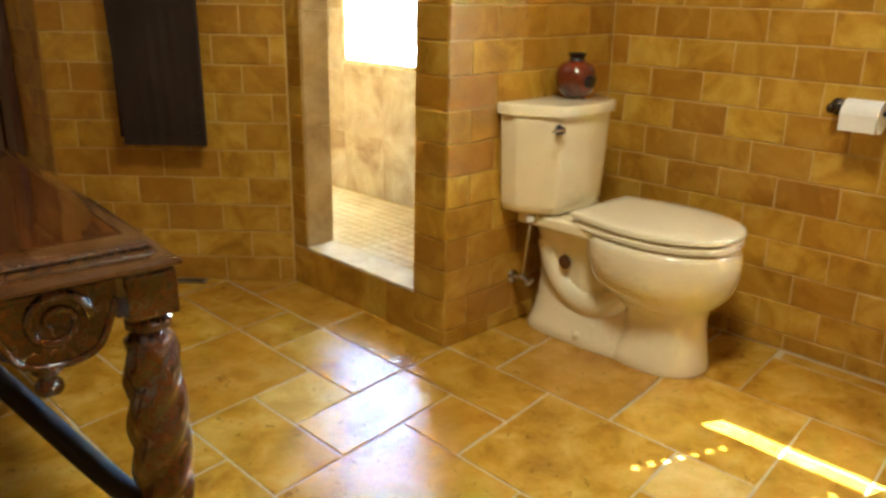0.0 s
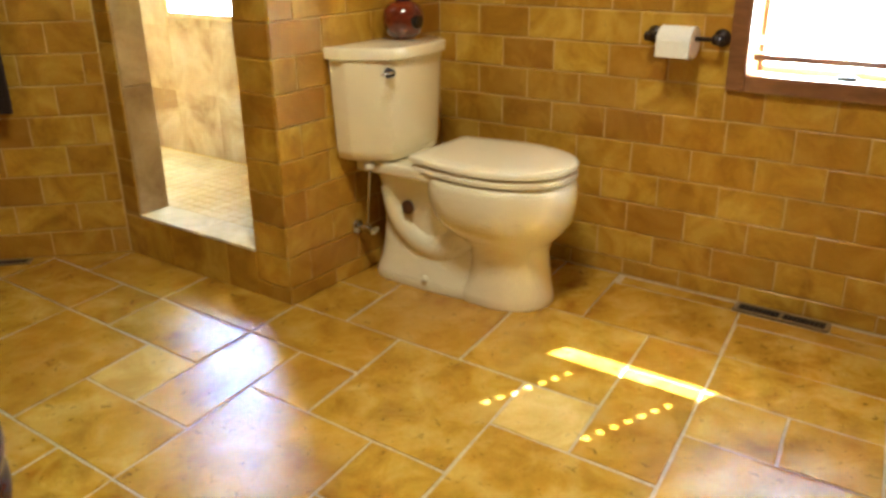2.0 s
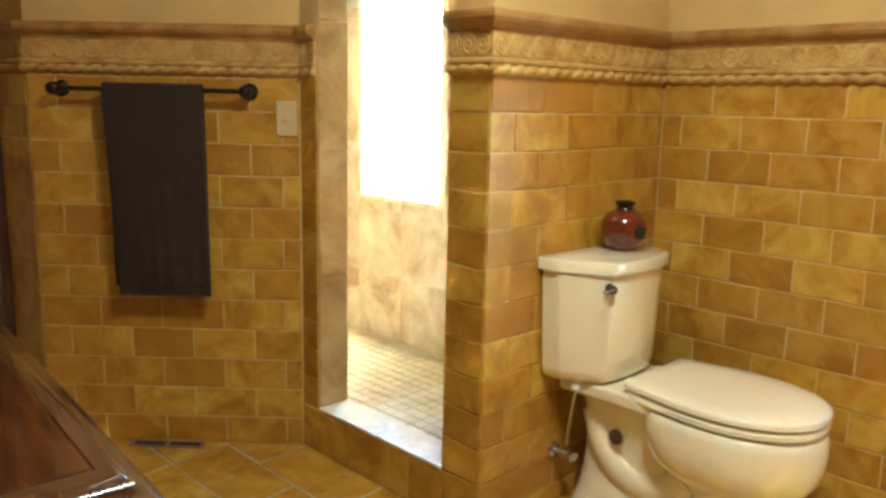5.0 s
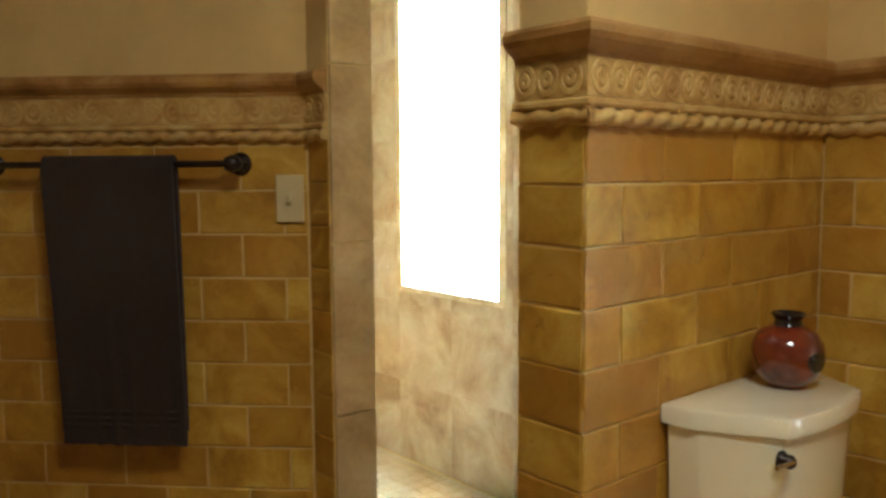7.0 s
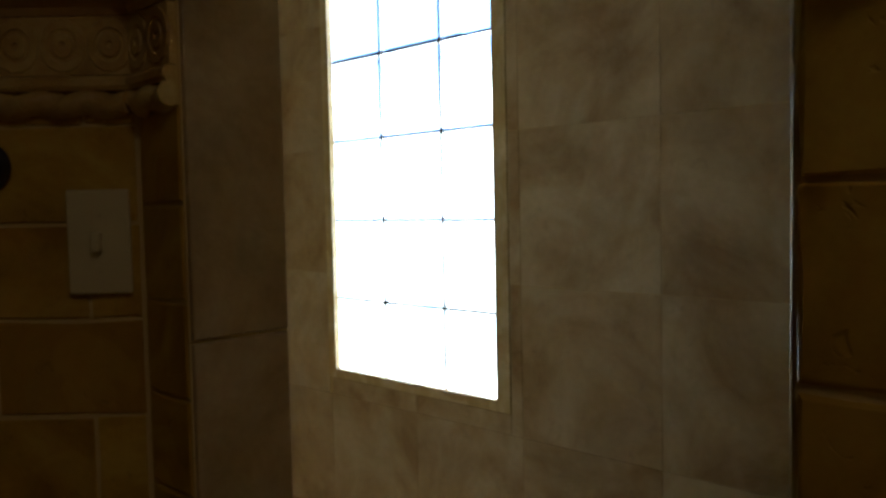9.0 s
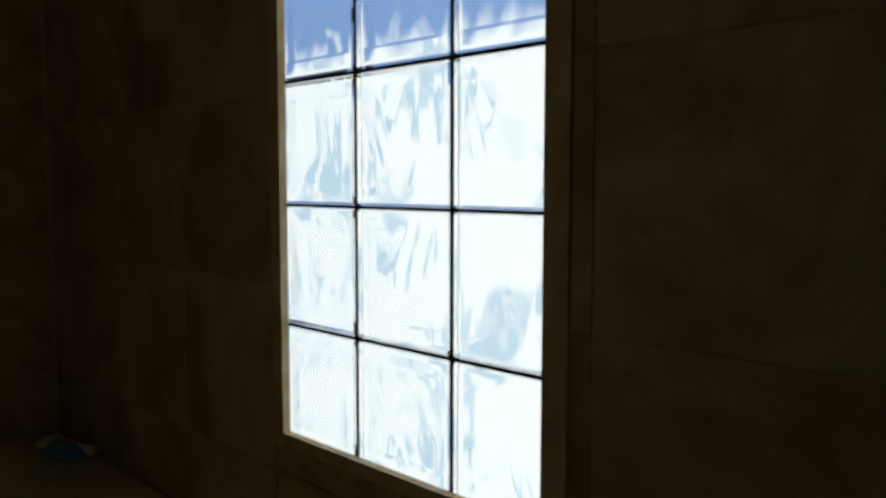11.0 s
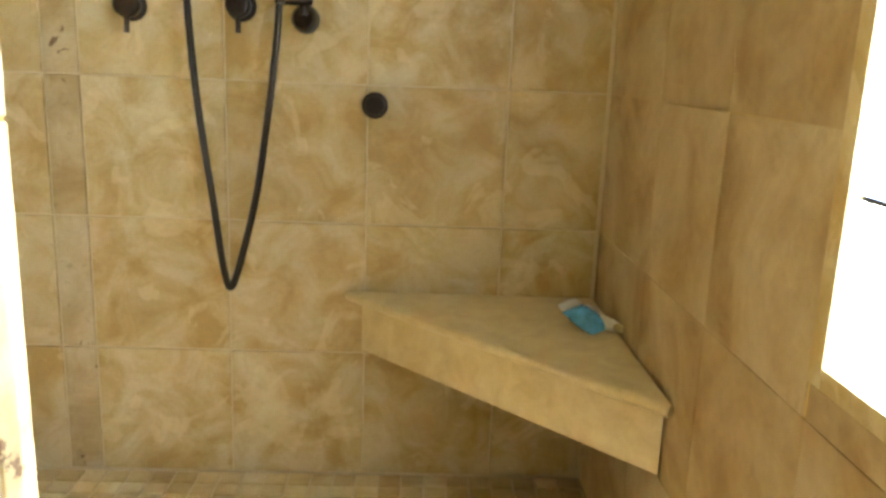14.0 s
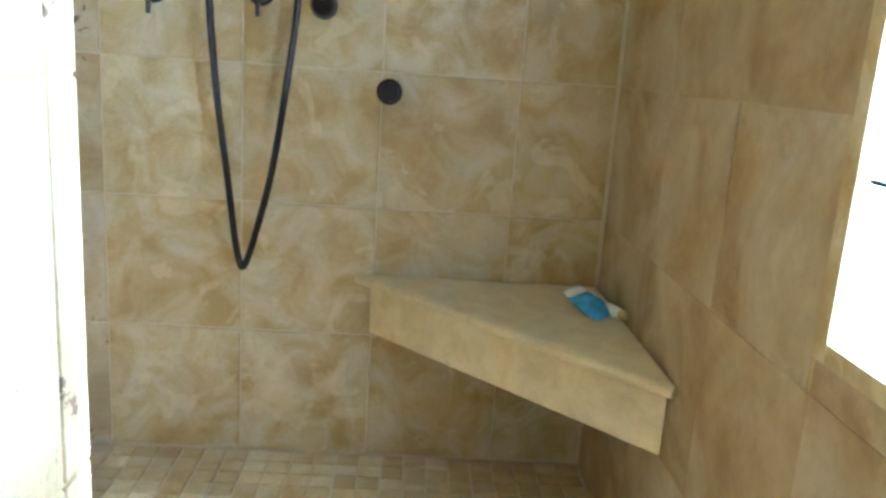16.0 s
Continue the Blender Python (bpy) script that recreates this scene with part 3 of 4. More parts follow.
part("deck", deck, M_CHINA, toilet, smooth=True)
seat = [(0.672, 1.145, 0.189, 0.410), (0.665, 1.148, 0.195, 0.414), (0.665, 1.148, 0.195, 0.426), (0.672, 1.145, 0.189, 0.431)]
part("seat", loft([[(x + 0.014, y, z + 0.006) for x, y, z in lid_ring(*r)] for r in seat]), M_SEAT, toilet, "biscuit plastic seat ring", True)
lid = [(0.671, 1.152, 0.190, 0.434), (0.663, 1.158, 0.197, 0.438), (0.663, 1.158, 0.197, 0.448), (0.666, 1.157, 0.195, 0.453), (0.678, 1.150, 0.186, 0.457), (0.74, 1.11, 0.14, 0.459), (0.82, 1.05, 0.08, 0.460)]
part("seat_lid", loft([[(x + 0.014, y, z + 0.010) for x, y, z in lid_ring(*r)] for r in lid]), M_SEAT, toilet, "closed biscuit seat lid", True)
for s in (-1, 1):
    part("hinge", lathe([(0.016, 0), (0.016, 0.02), (0.010, 0.026)], 16, pose(s * 0.075, 1.172, 0.428)), M_SEAT, toilet, smooth=True)


def tank_ring(hw, yb, yf, bow, z, n=9):
    """Tank outline: flat back, short sides, broad chamfers, slightly bowed front."""
    k = hw * 0.60
    out = [(-hw, yb, z), (-hw, yb - 0.055, z), (-hw * 0.985, yb - 0.066, z), (-k - 0.012, yf + 0.006, z)]
    for j in range(n):
        t = -1 + 2 * j / (n - 1)
        out.append((k * t, yf - bow * 0.5 * (1 - t * t), z))
    return out + [(k + 0.012, yf + 0.006, z), (hw * 0.985, yb - 0.066, z), (hw, yb - 0.055, z), (hw, yb, z)]


tank = [(0.175, 1.39, 1.235, 0.02, 0.432), (0.188, 1.39, 1.222, 0.022, 0.440), (0.195, 1.39, 1.215, 0.024, 0.47), (0.211, 1.39, 1.205, 0.028, 0.755)]
part("tank", loft([[(x - 0.02, y, z) for x, y, z in tank_ring(*r)] for r in tank]), M_CHINA, toilet, "glazed tank with bowed front", True)
tl = [(0.218, 1.395, 1.198, 0.030, 0.757), (0.2225, 1.397, 1.193, 0.031, 0.760), (0.2235, 1.398, 1.191, 0.032, 0.788), (0.221, 1.396, 1.194, 0.031, 0.794), (0.214, 1.39, 1.205, 0.029, 0.796)]
part("tank_lid", loft([[(x - 0.02, y, z) for x, y, z in tank_ring(*r)] for r in tl]), M_CHINA, toilet, "glazed tank lid", True)
lever = part("flush_lever", lathe([(0.016, 0), (0.017, 0.004), (0.012, 0.010), (0.013, 0.020), (0.008, 0.026)], 18, pose(-0.166, 1.210, 0.722, 90)), M_BRONZE, toilet, "dark metal flush lever", True)
part("lever_arm", tube([(-0.168, 1.186, 0.724), (-0.192, 1.186, 0.725), (-0.216, 1.190, 0.724)], 0.0045, 10, taper=0.8), M_CHROME, lever, smooth=True)
supply = thing("water_supply", "chrome angle stop with thin hose under the tank", "valve")
part("flange", lathe([(0.026, 0), (0.024, 0.006), (0.012, 0.010)], 20, pose(1.715, YB - 0.006, 0.175, 90)), M_CHROME, supply, smooth=True)
part("valve_body", lathe([(0.010, 0), (0.010, 0.03), (0.015, 0.032), (0.015, 0.055), (0.009, 0.06)], 18, pose(1.715, YB - 0.012, 0.175, 90)), M_CHROME, supply, smooth=True)
part("valve_handle", lathe([(0.014, 0), (0.017, 0.004), (0.017, 0.014), (0.012, 0.018)], 16, pose(1.715, YB - 0.07, 0.175, 90) @ Matrix.Diagonal((1.4, 0.8, 1, 1))), M_CHROME, supply, smooth=True)
part("hose", tube([(1.715, 1.355, 0.185), (1.713, 1.345, 0.25), (1.705, 1.33, 0.33), (1.690, 1.31, 0.40), (1.685, 1.305, 0.43)], 0.006), M_CHROME, supply, smooth=True)
part("coupling_nut", lathe([(0.016, 0), (0.018, 0.004), (0.018, 0.02), (0.012, 0.026)], 12, pose(1.685, 1.305, 0.404)), M_WHITE, supply)

def patch_bm(r, z, turn, w, h, n=18):
    """A raised oval spot lying on a round body of radius r."""
    bm = bmesh.new()
    rings = []
    for f, lift in ((1.0, -0.0016), (0.94, 0.0006), (0.6, 0.0010), (0.25, 0.0012)):
        ring = []
        for k in range(n):
            a = 2 * math.pi * k / n
            u, v = f * w * math.cos(a) * (1 + 0.12 * math.sin(3 * a)), f * h * math.sin(a) * (1 + 0.1 * math.cos(2 * a))
            rr = (r + lift) * math.sqrt(max(0.05, 1 - (v / 0.085) ** 2 - 0.25 * max(0, abs(v) / 0.06) ** 4))
            b = radians(turn) + u / r
            ring.append(bm.verts.new((rr * math.cos(b), rr * math.sin(b), z + v)))
        rings.append(ring)
    for a, b in zip(rings, rings[1:]):
        for k in range(n):
            bm.faces.new((a[k], a[(k + 1) % n], b[(k + 1) % n], b[k]))
    bm.faces.new(rings[-1])
    return bm


vase = thing("vase", "round red-brown glazed pot with dark rim on the tank", "vase", at=pose(1.885, 1.305, 0.7965))
vb = [(0.028, 0), (0.036, 0.002), (0.053, 0.017), (0.065, 0.040), (0.069, 0.064), (0.066, 0.086), (0.054, 0.107), (0.030, 0.121)]
part("body", lathe(vb, 40), M_VASE, vase, "red-brown glazed round body", True)
part("neck", lathe([(0.034, 0.117), (0.026, 0.123), (0.025, 0.130), (0.029, 0.137), (0.033, 0.142), (0.030, 0.145), (0.020, 0.139), (0.016, 0.122)], 32), M_VASETOP, vase, "black glazed neck", True)
part("glaze_patch", patch_bm(0.0695, 0.058, -100, 0.026, 0.022), M_VASETOP, vase, "black glazed spot", True)

# ---- paper holder ----
holder = thing("paper_holder", "dark bronze wall bar for toilet paper", "holder")
for y in (0.372, 0.578):
    part("flange", lathe([(0.024, 0), (0.026, 0.004), (0.020, 0.010), (0.010, 0.016), (0.009, 0.055)], 22, pose(XA - 0.006, y, 0.820, 0, -90, 0)), M_BRONZE, holder, smooth=True)
    part("ball", lathe([(0.004, -0.015), (0.011, -0.011), (0.015, 0), (0.011, 0.011), (0.004, 0.015)], 18, pose(XA - 0.066, y, 0.820)), M_BRONZE, holder, smooth=True)
part("bar", lathe([(0.007, 0), (0.007, 0.206)], 14, pose(XA - 0.066, 0.372, 0.820, -90)), M_BRONZE, holder, smooth=True)
roll = thing("toilet_paper", "white paper roll hanging on the bronze bar", "toilet paper")
part("paper", lathe([(0.019, 0.0), (0.045, 0.0), (0.047, 0.003), (0.047, 0.101), (0.045, 0.104), (0.019, 0.104)], 36, pose(XA - 0.066, 0.432, 0.808, -90)), M_PAPER, roll, smooth=False)
part("loose_sheet", boxed(XA - 0.1145, XA - 0.113, 0.434, 0.534, 0.767, 0.815), M_PAPER, roll)

# ---- towel bar and switch on the angled wall ----
DG = Matrix(((0.70711, -0.70711, 0, XL + 0.003), (-0.70711, -0.70711, 0, YL - 0.003), (0, 0, 1, 0), (0, 0, 0, 1)))  # x along the wall, y out of it
rail = thing("towel_bar", "dark bronze towel bar on the brick wall", "towel bar", at=DG)
for s in (0.115, 0.745):
    part("mount", lathe([(0.026, 0), (0.028, 0.004), (0.022, 0.010), (0.012, 0.018), (0.011, 0.055)], 24, pose(s, 0.004, 1.24, -90)), M_BRONZE, rail, smooth=True)
    part("knob", lathe([(0.003, -0.022), (0.015, -0.017), (0.022, 0), (0.015, 0.017), (0.003, 0.022)], 22, pose(s, 0.066, 1.24, 0, 90, 0)), M_BRONZE, rail, smooth=True)
part("bar", lathe([(0.008, 0), (0.008, 0.62)], 16, pose(0.12, 0.066, 1.24, 0, 90, 0)), M_BRONZE, rail, smooth=True)


def towel_bm():
    """Cloth folded over the bar: front and back fall, soft folds, thick edges."""
    bm = bmesh.new()
    path = [(0.086, 0.56), (0.084, 0.62), (0.085, 0.80), (0.084, 1.05), (0.081, 1.20), (0.077, 1.245), (0.066, 1.2555), (0.055, 1.245), (0.051, 1.20), (0.047, 1.0), (0.044, 0.8), (0.043, 0.58)]
    line = smooth_line([(0, *p) for p in path], 6)
    outer, n = [], 26
    for side in (0.006, -0.006):
        grid = []
        for k, q in enumerate(line):
            d = (line[min(k + 1, len(line) - 1)] - line[max(k - 1, 0)]).normalized()
            nrm = Vector((0, -d.z, d.y))
            row = []
            for j in range(n + 1):
                s = 0.281 + 0.323 * j / n
                sag = max(0.0, (1.22 - q.z)) if k < len(line) // 2 else 0
                wave = 0.010 * sag * math.sin(j * 0.9 + 0.6) + 0.005 * sag * math.sin(j * 2.3 + q.z * 5)
                row.append(bm.verts.new(Vector((s + 0.022 * sag * (0.5 - j / n) + 0.036 * sag, q.y + abs(wave), q.z)) + nrm * -side))
            grid.append(row)
        outer.append(grid)
    a, b = outer
    for g in (a, b):
        for r, q in zip(g, g[1:]):
            for j in range(n):
                bm.faces.new((r[j], r[j + 1], q[j + 1], q[j]))
    for k in (0, -1):
        for j in range(n):
            bm.faces.new((a[k][j], a[k][j + 1], b[k][j + 1], b[k][j]))
    for r in range(len(a) - 1):
        for j in (0, n):
            bm.faces.new((a[r][j], a[r + 1][j], b[r + 1][j], b[r][j]))
    return bm


towel = thing("towel", "dark brown terry towel folded over the bronze bar", "towel", at=DG)
part("cloth", towel_bm(), M_TOWEL, towel, smooth=True)
for z in (0.605, 0.622, 0.639):
    part("woven_band", boxed(0.315, 0.612, 0.0905, 0.0965, z, z + 0.006, 0.002), M_TOWEL, towel)
sw = thing("light_switch", "almond plastic toggle switch on brick tile", "light switch", at=DG)
part("plate", boxed(0.832, 0.901, 0.006, 0.013, 1.098, 1.213, 0.003), M_PLATE, sw)
part("toggle", boxed(0.8615, 0.8715, 0.012, 0.024, 1.145, 1.166, 0.002), M_PLATE, sw)
for z in (1.125, 1.186):
    part("screw", lathe([(0.0035, 0), (0.003, 0.0015)], 10, pose(0.8665, 0.013, z, -90)), M_PLATE, sw)

# ---- table ----
TW, TL, TH = 0.62, 1.06, 0.72
table = thing("side_table", "carved dark mahogany table with twisted legs", "table", at=pose(0.287, 0.965, 0, 0, 0, -5))


def moulded(profile):
    """Profile rows of (out, z) swept round the rectangle of the top."""
    return loft([[(o, -o, z), (o, TL + o, z), (-TW - o, TL + o, z), (-TW - o, -o, z)] for o, z in profile])


part("tabletop", moulded([(-0.072, TH - 0.012), (-0.072, TH - 0.001), (-0.076, TH)]), M_TABLE, table, "polished red-brown top")
part("edge_moulding", moulded([(-0.10, TH - 0.066), (-0.028, TH - 0.066), (-0.006, TH - 0.060), (0.004, TH - 0.051), (0.004, TH - 0.045), (-0.008, TH - 0.037), (-0.022, TH - 0.033), (-0.031, TH - 0.032), (-0.035, TH - 0.025), (-0.032, TH - 0.018), (-0.042, TH - 0.010), (-0.058, TH - 0.004), (-0.0705, TH - 0.0015), (-0.0715, TH - 0.010)]), M_EDGE, table, "stepped edge with a gold gleam in its colour", True)


def twist_leg():
    rows = []
    prof = [(0.036, 0.0), (0.042, 0.012), (0.038, 0.03), (0.028, 0.045), (0.034, 0.06)]
    for r, z in prof:
        rows.append([(r * math.cos(2 * math.pi * k / 28), r * math.sin(2 * math.pi * k / 28), z) for k in range(28)])
    for j in range(71):
        z = 0.07 + 0.441 * j / 70
        big = 0.040 + 0.013 * math.sin(math.pi * j / 70) + 0.004 * j / 70
        ring = []
        for k in range(28):
            a = 2 * math.pi * k / 28
            r = big - 0.003 + 0.0105 * abs(math.cos(1.5 * (a - 2 * math.pi * z / 0.30))) - 0.002 + 0.0018 * math.sin(9 * a + 60 * z) * (1 if j > 55 else 0)
            ring.append((r * math.cos(a), r * math.sin(a), z))
        rows.append(ring)
    for r, z in ((0.044, 0.518), (0.036, 0.526), (0.030, 0.533), (0.042, 0.541), (0.042, 0.554), (0.032, 0.562), (0.036, 0.570)):
        rows.append([(r * math.cos(2 * math.pi * k / 28), r * math.sin(2 * math.pi * k / 28), z) for k in range(28)])
    return loft(rows)


for x in (-0.046, -TW + 0.046):
    for y in (0.062, TL - 0.062):
        lg = part("leg", twist_leg(), M_TABLE, table, "barley-twist carved leg", True)
        lg.location = (x, y, 0)
        part("leg_block", boxed(-0.046, 0.046, -0.046, 0.046, 0.570, TH - 0.067, 0.004), M_TABLE, lg)


def scroll(cx, cz, r, turns, hand, y, tw=0.012):
    pts = []
    for k in range(int(18 * turns) + 1):
        a = hand * 2 * math.pi * k / 18
        rr = r * (1 - 0.78 * k / (18 * turns))
        pts.append((cx + rr * math.cos(a), y, cz + rr * math.sin(a)))
    return tube(pts, tw, 8, 2, 0.55)


def apron(length, at):
    """A scalloped board with carved scrolls, along local x."""
    bm = bmesh.new()
    n, lobes = 44, max(2, round(length / 0.21))
    top, low = [], []
    for k in range(n + 1):
        x = length * k / n
        w = abs(math.sin(math.pi * lobes * k / n)) ** 0.6
        for lst, z in ((top, TH - 0.067), (low, TH - 0.095 - 0.115 * w)):
            lst.append([bm.verts.new((x, y, z)) for y in (-0.010, 0.010)])
    for k in range(n):
        for side in (0, 1):
            bm.faces.new((top[k][side], top[k + 1][side], low[k + 1][side], low[k][side]))
        bm.faces.new((low[k][0], low[k][1], low[k + 1][1], low[k + 1][0]))
    bm.transform(at)
    ap = part("apron", bm, M_TABLE, table, "carved scalloped apron")
    for k in range(lobes):
        cx, half = length * (k + 0.5) / lobes, length / lobes / 2
        s = scroll(cx, TH - 0.126, 0.056, 1.7, 1 if k % 2 else -1, -0.012, 0.010)
        s.transform(at)
        part("carved_scroll", s, M_TABLE, ap, smooth=True)
        e = tube([(cx - half * 0.96, -0.012, TH - 0.105), (cx - half * 0.62, -0.012, TH - 0.185), (cx, -0.012, TH - 0.204), (cx + half * 0.62, -0.012, TH - 0.185), (cx + half * 0.96, -0.012, TH - 0.105)], 0.007, 8, 5)
        e.transform(at)
        part("carved_rim", e, M_TABLE, ap, smooth=True)


apron(TW - 0.20, pose(-TW + 0.10, 0.05, 0))
apron(TW - 0.20, pose(-0.10, TL - 0.05, 0, 0, 0, 180))
apron(TL - 0.20, pose(-0.05, 0.10, 0, 0, 0, 90))
apron(TL - 0.20, pose(-TW + 0.05, TL - 0.10, 0, 0, 0, -90))
for a, b in (((-0.062, 0.062), (-TW + 0.062, TL - 0.062)), ((-TW + 0.062, 0.062), (-0.062, TL - 0.062))):
    mx, my = (a[0] + b[0]) / 2, (a[1] + b[1]) / 2
    part("stretcher", tube([(*a, 0.12), (a[0] * 0.7 + mx * 0.3, a[1] * 0.7 + my * 0.3, 0.20), (mx * 0.75 + a[0] * 0.25, my * 0.75 + a[1] * 0.25, 0.34), (mx, my, 0.40), (mx * 0.75 + b[0] * 0.25, my * 0.75 + b[1] * 0.25, 0.34), (b[0] * 0.7 + mx * 0.3, b[1] * 0.7 + my * 0.3, 0.20), (*b, 0.12)], 0.026, 12), M_IRON, table, "black curved stretcher", True)

# ---- door beyond the passage ----
door = setting(new("door_1"), "dark stained wooden door in a dark casing", "door")
part("panel", boxed(XL - 0.022, XL - 0.001, 3.332, 4.05, 0.004, 2.03, 0.003), M_DOOR, door)
for y0, y1 in ((3.24, 3.33), (4.052, 4.142)):
    part("casing", boxed(XL - 0.036, XL - 0.001, y0, y1, 0, 2.12, 0.004), M_DOOR, door)
part("casing", boxed(XL - 0.035, XL - 0.001, 3.331, 4.051, 2.035, 2.12, 0.004), M_DOOR, door)
for z0, z1 in ((0.15, 0.95), (1.1, 1.9)):
    part("raised_panel", boxed(XL - 0.030, XL - 0.021, 3.43, 3.95, z0, z1, 0.004), M_DOOR, door)
part("door_handle", lathe([(0.02, 0), (0.012, 0.01), (0.012, 0.03), (0.027, 0.045), (0.02, 0.06)], 20, pose(XL - 0.022, 3.39, 1.0, 0, -90, 0)), M_BRONZE, door, smooth=True)

# ---- added warm fill lamp on an unseen ceiling fixture ----
fill_fixture = thing("ceiling_light", "unseen dark disc added above the room's fill lamp", "ceiling light", at=pose(0.7, 0.4, TOP))
part("base", lathe([(0.27, 0), (0.27, -0.02), (0.26, -0.03)], 40), M_BRONZE, fill_fixture, smooth=True)
# assumed source: brightens the room where the windows alone leave it dim
fill_light = new("room_lamp", bpy.data.lights.new("room_lamp", "AREA"))
fill_light.data.shape, fill_light.data.size, fill_light.data.energy, fill_light.data.color = "DISK", 0.5, 3.3, (1.0, 0.86, 0.62)
fill_light.matrix_world = pose(0.7, 0.4, TOP - 0.035)

# ---- shower bench, valves, hose ----
BZ, BW = 0.562, 0.60
bench = thing("shower_bench", "cream stone corner bench fixed to the shower walls", "bench")
part("bench_top", prism([(XA - 0.008, YV - 0.008), (XA - 0.008 - BW + 0.04, YV - 0.008), (XA - 0.008, YV - 0.008 - BW)], BZ - 0.019, BZ), M_BENCH, bench, "smooth stone slab with rounded nosing")
nose = tube([(XA + 0.030 - BW, YV - 0.010, BZ - 0.0097), (XA + 0.010 - BW / 2, YV - 0.010 - BW / 2, BZ - 0.0097), (XA - 0.010, YV - 0.010 - BW, BZ - 0.0097)], 0.0097, 12, 2)
part("nosing", nose, M_BENCH, bench, smooth=True)
w2 = BW - 0.034
part("apron", prism([(XA + 0.028 - w2, YV - 0.008), (XA - 0.008, YV - 0.008 - w2), (XA - 0.008, YV - 0.008 - w2 + 0.03), (XA + 0.028 - w2 + 0.03, YV - 0.008)], BZ - 0.139, BZ - 0.0195), M_BENCH, bench)

WV = YV - 0.007


def valve(x, z):
    v = thing("shower_valve", "round dark bronze valve with lever on cream tile", "valve", "shower valves", at=pose(x, WV, z, 90))
    part("escutcheon", lathe([(0.030, 0), (0.032, 0.003), (0.030, 0.008), (0.024, 0.012)], 28), M_BRONZE, v, smooth=True)
    part("knob", lathe([(0.020, 0.010), (0.024, 0.016), (0.026, 0.030), (0.025, 0.044), (0.021, 0.048), (0.008, 0.049)], 28), M_BRONZE, v, smooth=True)
    part("lever", tube([(0, -0.018, 0.036), (0, -0.040, 0.038), (0, -0.056, 0.039)], 0.006, 10, taper=0.9), M_BRONZE, v, smooth=True)
    return v


first_valve = valve(1.196, 1.172)
copy_thing(first_valve, pose(1.424, WV, 1.180, 90))
jet = thing("body_jet", "round dark bronze body spray on cream tile", "shower jet", at=pose(1.710, WV, 0.986, 90))
part("body", lathe([(0.025, 0), (0.027, 0.004), (0.026, 0.030), (0.028, 0.034), (0.028, 0.044), (0.024, 0.047)], 28), M_BRONZE, jet, smooth=True)
part("nozzle_face", lathe([(0.021, 0.046), (0.020, 0.049), (0.006, 0.050)], 28), M_HOSE, jet, smooth=True)
bar = thing("slide_bar", "dark bronze hand shower slide bar", "shower rail")
part("mount", lathe([(0.028, 0), (0.029, 0.004), (0.024, 0.022), (0.026, 0.040), (0.020, 0.052)], 28, pose(1.560, WV, 1.158, 90)), M_BRONZE, bar, smooth=True)
part("rail", lathe([(0.010, 0), (0.010, 0.80)], 16, pose(1.562, WV - 0.05, 1.165)), M_BRONZE, bar, smooth=True)
part("upper_mount", lathe([(0.026, 0), (0.028, 0.004), (0.012, 0.010), (0.012, 0.052)], 24, pose(1.562, WV, 1.94, 90)), M_BRONZE, bar, smooth=True)
part("bracket", lathe([(0.010, 0), (0.013, 0.004), (0.013, 0.072), (0.010, 0.076)], 18, pose(1.504, WV - 0.055, 1.196, 0, 90, 0)), M_BRONZE, bar, smooth=True)
hand = thing("hand_shower", "dark bronze hand shower with hanging hose", "hand shower")
part("handle", lathe([(0.011, 0), (0.013, 0.02), (0.012, 0.22), (0.015, 0.25)], 18, pose(1.515, WV - 0.066, 1.185)), M_BRONZE, hand, smooth=True)
part("head", lathe([(0.02, 0), (0.042, 0.02), (0.045, 0.032), (0.03, 0.036)], 28, pose(1.515, WV - 0.085, 1.46, 110)), M_BRONZE, hand, smooth=True)
HY = WV - 0.055
part("hose", tube([(1.312, WV - 0.03, 1.95), (1.314, HY, 1.6), (1.322, HY, 1.25), (1.338, HY, 1.00), (1.366, HY, 0.78), (1.382, HY, 0.65), (1.392, HY, 0.595), (1.400, HY, 0.580), (1.409, HY, 0.595), (1.426, HY, 0.65), (1.462, HY, 0.80), (1.492, HY, 1.00), (1.508, HY, 1.13), (1.512, HY, 1.19)], 0.0075, 12, 10), M_HOSE, hand, "thin dark metal hose hanging in a loop", True)
outlet = thing("hose_outlet", "dark bronze hose outlet on the tile", "outlet", at=pose(1.312, WV, 1.955, 90))
part("elbow", lathe([(0.025, 0), (0.026, 0.004), (0.012, 0.010), (0.012, 0.04)], 24), M_BRONZE, outlet, smooth=True)

# ---- sachets on the bench ----


def pillow(w, d, h, n=10, seed=1):
    rnd = random.Random(seed)
    bm = bmesh.new()
    for side in (1, -1):
        g = []
        for i in range(n + 1):
            row = []
            for j in range(n + 1):
                u, v = i / n * 2 - 1, j / n * 2 - 1
                z = side * h * max(0, (1 - u * u) * (1 - v * v)) ** 0.45 * (0.8 + 0.4 * rnd.random())
                row.append(bm.verts.new((u * w / 2, v * d / 2, z)))
            g.append(row)
        for r, q in zip(g, g[1:]):
            for j in range(n):
                bm.faces.new((r[j], r[j + 1], q[j + 1], q[j]))
    bmesh.ops.remove_doubles(bm, verts=bm.verts, dist=1e-5)
    return bm


